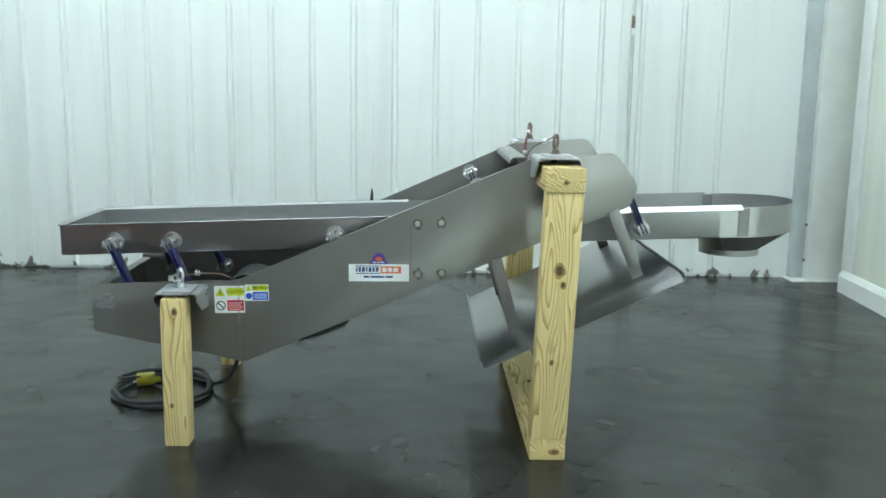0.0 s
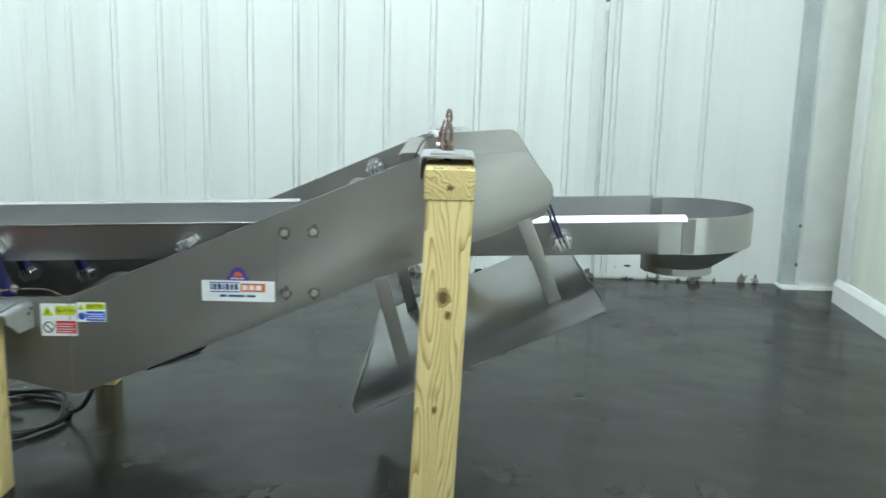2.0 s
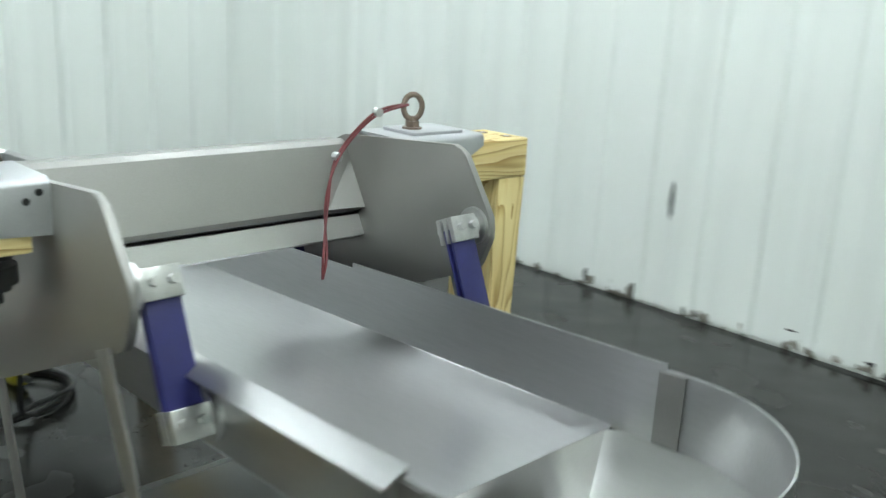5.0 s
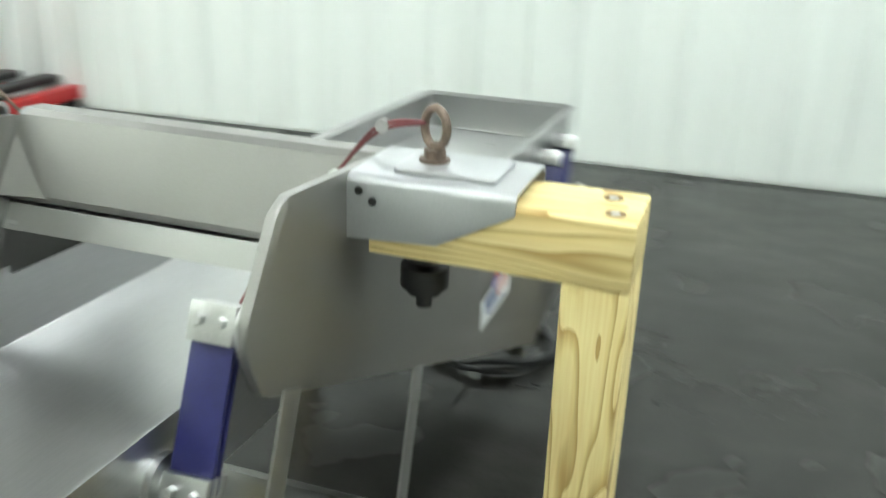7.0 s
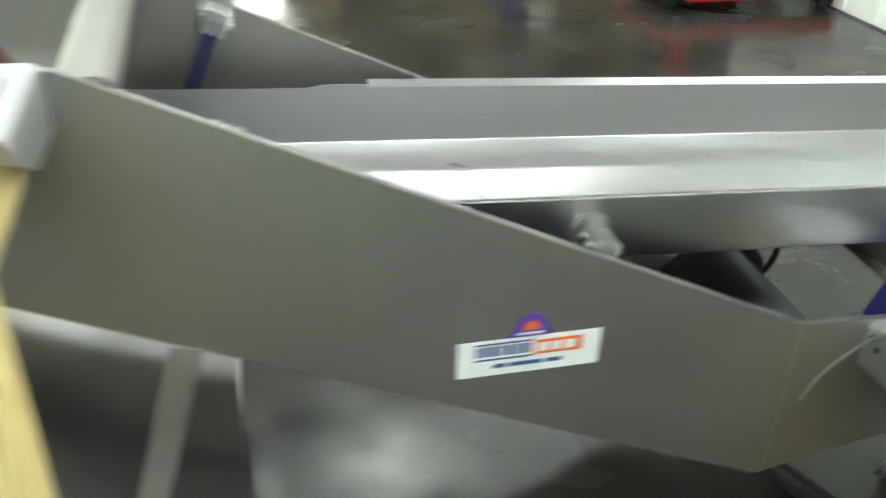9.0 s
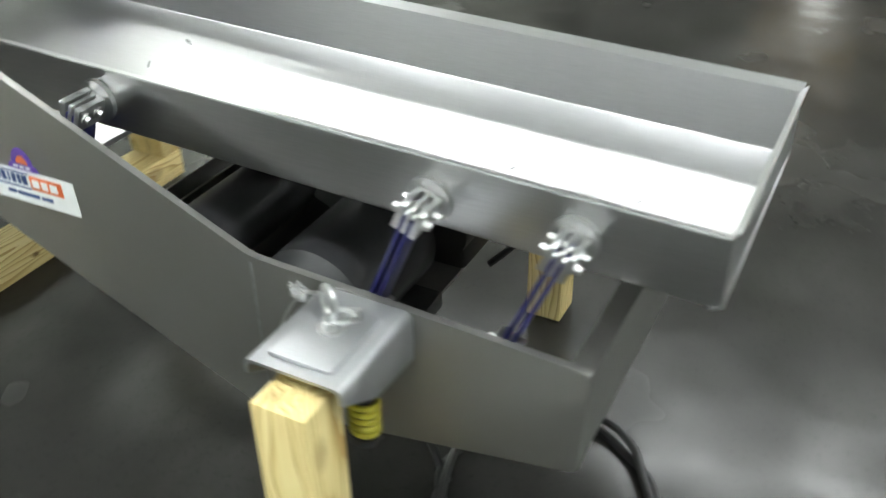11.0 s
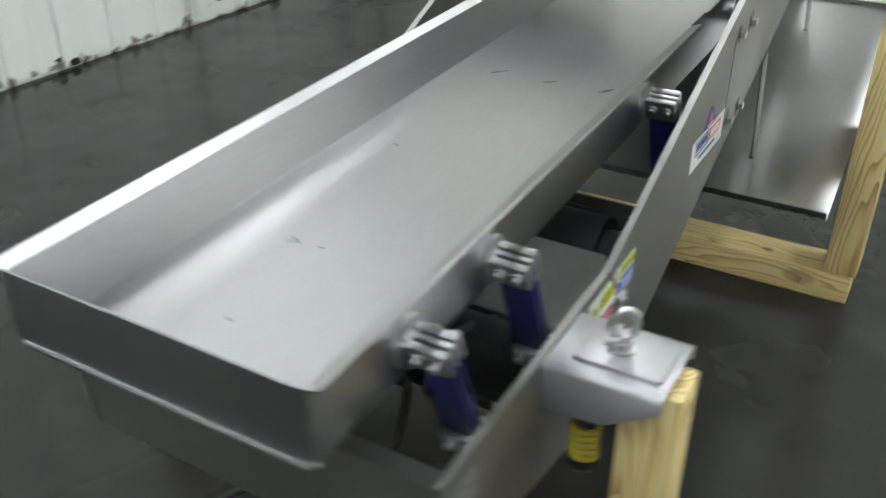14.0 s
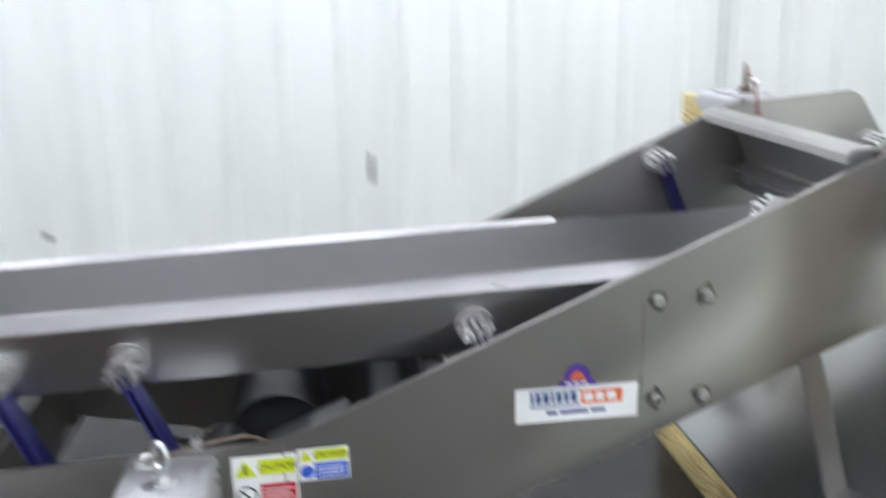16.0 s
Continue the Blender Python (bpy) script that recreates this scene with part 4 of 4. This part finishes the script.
frame_thing = thing("timber_support_frame", (0.53, W / 2, 0), "yellow pine timber frame of posts, beams and a floor sill", "timber frame")
LEAN = 0.034
sill = beam("sill", 0.447, 0.587, -0.333, 1.112, 0.0, 0.089, PINE_Y, frame_thing)
near_post = beam("post", 0.480, 0.620, -0.342, -0.253, 0.0895, 1.053, PINE_Z, frame_thing, LEAN)
beam("post", 0.480, 0.620, 1.023, 1.112, 0.0895, 1.070, PINE_Z, frame_thing, LEAN)
near_beam = beam("beam", 0.474, 0.622, -0.350, -0.03, 1.0535, 1.143, PINE_Y, frame_thing)
far_beam = beam("beam", 0.476, 0.622, W + 0.03, 1.112, 1.0705, 1.162, PINE_Y, frame_thing)
# counterbores drawn as brown discs, the shade of the recess in their colour
HOLE_SHADE = make("drilled_hole_shade", (0.22, 0.14, 0.06), 0.8, 0.0, 0.2, 40.0)
for yb, zb, pb in ((-0.305, 1.143, near_beam), (1.072, 1.162, far_beam)):
    for dx in (-0.033, 0.033):
        bm = bmesh.new()
        rod(bm, (0.548 + dx, yb + dx * 0.2, zb - 0.004), (0.548 + dx, yb + dx * 0.2, zb + 0.0006), 0.014, 20)
        part("counterbore", bm, HOLE_SHADE, pb)
        bm = bmesh.new()
        rod(bm, (0.548 + dx, yb + dx * 0.2, zb), (0.548 + dx, yb + dx * 0.2, zb + 0.001), 0.007, 6)
        part("screw_head", bm, GALV, pb)

KNOT = make("pine_knot", (0.20, 0.115, 0.04), 0.65, 0.0, 0.3, 120.0, 0.3, 200.0)
KNOT_RING = make("pine_knot_ring", (0.46, 0.31, 0.10), 0.7, 0.0, 0.25, 90.0, 0.2, 200.0)


def knot(parent, axis, a, b, level, r, tall=1.4):
    """A dark knot with a paler ring round it, flush in a timber face across the given axis."""
    for size, material, lift in ((1.7, KNOT_RING, 0.0005), (1.0, KNOT, 0.0010)):
        bk = bmesh.new()
        line = [(a + r * size * math.cos(q) * (0.8 + 0.3 * random.random()), b + r * size * tall * math.sin(q) * (0.8 + 0.3 * random.random())) for q in (2 * math.pi * k / 14 for k in range(14))]
        prism(bk, line, axis, *sorted((level[0], level[0] + level[1] * lift)))
        part("knot" if size == 1.0 else "knot_ring", bk, material, parent, smooth=None)


knot(near_post, "y", 0.538, 0.757, (-0.342, -1), 0.014)
knot(near_post, "y", 0.553, 0.703, (-0.342, -1), 0.007)
knot(near_post, "y", 0.520, 0.400, (-0.342, -1), 0.006)
knot(near_beam, "y", 0.550, 1.090, (-0.350, -1), 0.008, 0.8)
knot(near_beam, "x", -0.300, 1.078, (0.622, 1), 0.011, 0.7)
knot(near_beam, "x", -0.222, 1.108, (0.622, 1), 0.007, 0.8)
knot(near_beam, "x", -0.120, 1.090, (0.622, 1), 0.009, 0.8)
knot(sill, "y", 0.543, 0.034, (-0.333, -1), 0.013, 0.7)
knot(sill, "z", 0.525, 0.385, (0.089, 1), 0.008, 1.8)
knot(sill, "z", 0.500, -0.080, (0.089, 1), 0.007, 1.8)
knot(sill, "x", 0.300, 0.045, (0.447, -1), 0.008, 0.7)

for px, y0 in ((0.0, -0.218), (-0.016, 0.879)):
    bm = bmesh.new()
    box(bm, px - 0.998, px - 0.903, y0, y0 + 0.095, 0.0, 0.601, 0.004)
    short_post = solo("timber_post", bm, PINE_Z, "short square yellow pine post under a conveyor bracket", "timber post", "short timber posts")

    if y0 < 0:
        knot(short_post, "y", -0.943, 0.552, (y0, -1), 0.008)
        knot(short_post, "y", -0.965, 0.170, (y0, -1), 0.005)
    else:
        knot(short_post, "x", 0.910, 0.35, (px - 0.998, -1), 0.006, 2.0)
        knot(short_post, "x", 0.925, 0.20, (px - 0.998, -1), 0.008)

# ---- power cord on the floor ----
cord = thing("power_cord", (-1.2, 0.45, 0), "coiled black power cord with a yellow plug on the floor", "power cord")
pts = [(-0.80, 0.40, 0.34), (-0.82, 0.40, 0.20), (-0.88, 0.42, 0.08), (-0.98, 0.50, 0.018)]
for k in range(40):
    a = 0.2 + k * 2 * math.pi / 16
    rr = 1.0 + 0.05 * math.sin(k * 1.7)
    pts.append((-1.19 + 0.215 * rr * math.cos(a), 0.45 + 0.24 * rr * math.sin(a), 0.012 + 0.016 * (k // 16) + 0.004 * math.sin(k)))
pts += [(-1.20, 0.56, 0.05), (-1.24, 0.55, 0.036)]
bm = bmesh.new()
tube(bm, smooth_line(pts, 5), 0.0095, 8)
part("cable", bm, BLACK, cord)
bm = bmesh.new()
rod(bm, (-1.26, 0.545, 0.036), (-1.335, 0.53, 0.034), 0.030, 16, 0.033)
rod(bm, (-1.23, 0.551, 0.036), (-1.26, 0.545, 0.036), 0.016, 12, 0.026)
part("plug", bm, YELLOW, cord, "yellow round power plug")
for k in range(3):
    a = 2 * math.pi * k / 3
    bm = bmesh.new()
    rod(bm, (-1.334, 0.53 + 0.012 * math.cos(a), 0.034 + 0.012 * math.sin(a)), (-1.352, 0.527 + 0.012 * math.cos(a), 0.034 + 0.012 * math.sin(a)), 0.004, 8)
    part("pin", bm, GALV, cord)

# ---- red pallet stacker in the store corner ----
stacker = thing("pallet_stacker", (-2.75, -3.7, 0), "red hand pallet stacker with black forks and a mast", "pallet stacker")
AT = Matrix.Translation((-2.45, -3.62, 0)) @ Matrix.Rotation(radians(181), 4, "Z")


def st(name, boxes, material, label="", bevel=0.008):
    b = bmesh.new()
    for q in boxes:
        box(b, *q, bevel, AT)
    return part(name, b, material, stacker, label)


for y0 in (-0.38, 0.28):
    st("straddle_leg", [(0.1, 1.18, y0, y0 + 0.10, 0.07, 0.16)], RED, "red straddle leg")
    b = bmesh.new()
    rod(b, AT @ Vector((1.09, y0 + 0.02, 0.05)), AT @ Vector((1.09, y0 + 0.08, 0.05)), 0.05, 16)
    part("wheel", b, BLACK, stacker)
    for x in (0.06, 0.20):
        b = bmesh.new()
        rod(b, AT @ Vector((x, y0 + 0.15, 0.05)), AT @ Vector((x, y0 + 0.20, 0.05)), 0.05, 16)
        part("castor", b, BLACK, stacker, "castor with a grey hub")
st("base", [(-0.05, 0.30, -0.39, 0.39, 0.105, 0.17), (0.0, 0.25, -0.3, 0.3, 0.17, 0.20)], RED)
for y0 in (-0.30, 0.20):
    st("mast_rail", [(0.12, 0.22, y0, y0 + 0.10, 0.17, 1.95)], RED, "red mast upright")
st("mast_crossbar", [(0.14, 0.19, -0.2, 0.2, 1.87, 1.95), (0.14, 0.19, -0.2, 0.2, 0.44, 0.52)], RED)
st("lift_cylinder", [(0.10, 0.18, -0.05, 0.05, 0.17, 1.5)], DARK)
st("fork_carriage", [(0.23, 0.36, -0.27, 0.27, 0.19, 0.52)], DARK)
for y0 in (-0.24, 0.10):
    st("fork", [(0.36, 1.12, y0, y0 + 0.14, 0.175, 0.225)], BLACK, "black lifting fork")
st("power_unit", [(0.02, 0.10, -0.16, 0.16, 0.20, 0.62)], DARK, "dark power unit")

# ---- stored goods behind the stacker ----
def carton(x, y, z, w, d, h, turn, label):
    t = thing("cardboard_box", (x, y, z), label, "box", "stored cartons")
    mm = Matrix.Translation((x, y, z)) @ Matrix.Rotation(radians(turn), 4, "Z")
    b = bmesh.new()
    box(b, -w / 2, w / 2, -d / 2, d / 2, 0.0, h, 0.006, mm)
    part("carton", b, CARD, t)
    b = bmesh.new()
    box(b, -w / 2 - 0.001, w / 2 + 0.001, -0.03, 0.03, h - 0.08, h + 0.0015, 0, mm)
    part("tape", b, WRAP, t)


carton(-2.09, -4.50, 0.0, 0.27, 0.26, 0.25, -38, "brown cardboard box on the floor beside a stacker")
carton(-2.40, -4.52, 0.0, 0.32, 0.28, 0.22, -30, "brown cardboard box on the floor beside a stacker")
bundle = thing("wrapped_bundle", (-2.09, -4.50, 0.25), "clear wrapped bundle on a cardboard box", "bundle")
bm = bmesh.new()
bmesh.ops.create_icosphere(bm, subdivisions=3, radius=0.13, matrix=Matrix.Translation((-2.09, -4.50, 0.34)))
for v in bm.verts:
    v.co += Vector((0.5, 0.3, 0.4)) * (noise.noise(v.co * 9) * 0.08)
    v.co.z = max(0.2525, 0.33 + (v.co.z - 0.34) * 0.85)
part("wrap", bm, WRAP, bundle)
drum = thing("blue_machine", (-1.97, -5.25, 0), "blue painted machine with a black base", "machine")
bm = bmesh.new()
box(bm, -2.20, -1.88, -5.42, -5.06, 0.13, 0.47, 0.07)
rod(bm, (-2.03, -5.08, 0.28), (-2.03, -5.02, 0.28), 0.10, 24)
part("body", bm, make("blue_machine_paint", (0.02, 0.04, 0.34), 0.4, 0.0, 0.1, 8.0), drum)
bm = bmesh.new()
box(bm, -2.22, -1.70, -5.45, -5.0, 0.0, 0.13, 0.02)
part("base", bm, BLACK, drum)
bm = bmesh.new()
box(bm, -1.86, -1.72, -5.38, -5.1, 0.13, 0.40, 0.03)
rod(bm, (-1.79, -5.11, 0.30), (-1.79, -5.03, 0.30), 0.055, 16)
part("pump", bm, BLACK, drum, "black pump beside the blue body")
yel = thing("yellow_hoist", (-3.15, -5.3, 0), "yellow lifting gear hanging on a dark stand", "hoist")
bm = bmesh.new()
box(bm, -3.2, -3.1, -5.35, -5.25, 0.0, 1.2, 0.01)
box(bm, -3.4, -2.9, -5.5, -5.1, 0.0, 0.06, 0.01)
part("stand", bm, DARK, yel)
bm = bmesh.new()
box(bm, -3.26, -3.04, -5.25, -5.12, 0.30, 0.75, 0.04)
tube(bm, [(-3.15 + 0.10 * math.cos(a), -5.1, 0.32 + 0.12 * math.sin(a)) for a in (2 * math.pi * k / 20 for k in range(20))], 0.03, 8, True)
part("gear", bm, YELLOW, yel)
shelf = thing("storage_rack", (-2.4, -6.4, 0), "dark storage rack filled with brown goods", "rack")
for x in (-4.4, -2.4, -0.4):
    bm = bmesh.new()
    box(bm, x - 0.04, x + 0.04, -6.2, -6.12, 0, 2.6, 0.004)
    box(bm, x - 0.04, x + 0.04, -7.0, -6.92, 0, 2.6, 0.004)
    part("upright", bm, DARK, shelf)
for z in (0.25, 1.2, 2.2):
    bm = bmesh.new()
    box(bm, -4.44, -0.36, -7.0, -6.1, z, z + 0.06, 0.004)
    part("shelf_board", bm, BROWN, shelf)
for i in range(8):
    for z in (0.312, 1.262):
        h = 0.35 + 0.4 * random.random()
        bx = thing("cardboard_box", (-4.1 + i * 0.5, -6.5, z), "brown cardboard box on a dark storage rack", "box", "cartons on the rack")
        bm = bmesh.new()
        box(bm, -4.3 + i * 0.5, -3.92 + i * 0.5 + 0.08 * random.random(), -6.85, -6.25 + 0.08 * random.random(), z, z + h, 0.006)
        part("carton", bm, BROWN if (i * 7 + int(z)) % 3 == 0 else CARD, bx)

# dark scuffs on the north wall paint
# the patch at x 0.77 is a torn hole at the foot, drawn black
for x, z, w, h in ((-0.378, 0.565, 0.014, 0.15), (-2.12, 0.26, 0.018, 0.05), (1.822, 0.098, 0.026, 0.012), (0.77, 0.026, 0.05, 0.03), (0.70, 0.06, 0.035, 0.014), (-0.20, 0.032, 0.045, 0.03), (-0.54, 0.05, 0.020, 0.07), (0.32, 0.10, 0.028, 0.008), (-0.86, 0.06, 0.016, 0.07)):
    bm = bmesh.new()
    pts = [(x + w * math.cos(a) * (0.7 + 0.5 * random.random()), z + h * 0.6 * math.sin(a) * (0.8 + 0.4 * random.random())) for a in (2 * math.pi * k / 14 for k in range(14))]
    prism(bm, pts, "y", 0.0165, 0.022)
    for v in bm.verts:
        v.co = NORTH @ v.co
    part("scuff", bm, INK, wall_north, smooth=None)

# ---- liner panels of the walls, each with its ribs ----
def liner(width, material):
    """Outline of a panel lying along u with ribs every 0.31 m standing proud."""
    line = [(0.0, 0.0)]
    for k in range(3):
        c = 0.155 + 0.31 * k
        line += [(c - 0.030, 0.0), (c - 0.014, 0.016), (c + 0.010, 0.016), (c + 0.014, 0.0), (c + 0.014, -0.007), (c + 0.019, -0.007), (c + 0.0195, 0.0)]
    line += [(width, 0.0), (width, -0.012), (0.0, -0.012)]
    b = bmesh.new()
    prism(b, line, "z", 0.020, CEIL - 0.002)
    return finish(b, "panel", material, None)


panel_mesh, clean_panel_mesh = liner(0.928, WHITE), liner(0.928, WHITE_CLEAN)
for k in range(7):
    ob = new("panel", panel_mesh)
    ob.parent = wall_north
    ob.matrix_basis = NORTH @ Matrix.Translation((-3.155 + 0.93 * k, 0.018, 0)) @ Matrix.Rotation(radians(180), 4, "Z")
for k in range(8):
    ob = new("panel", clean_panel_mesh)
    ob.parent = wall_west
    ob.matrix_basis = WEST @ Matrix.Translation((-0.018, -4.28 + 0.93 * k + 0.93, 0)) @ Matrix.Rotation(radians(-90), 4, "Z")
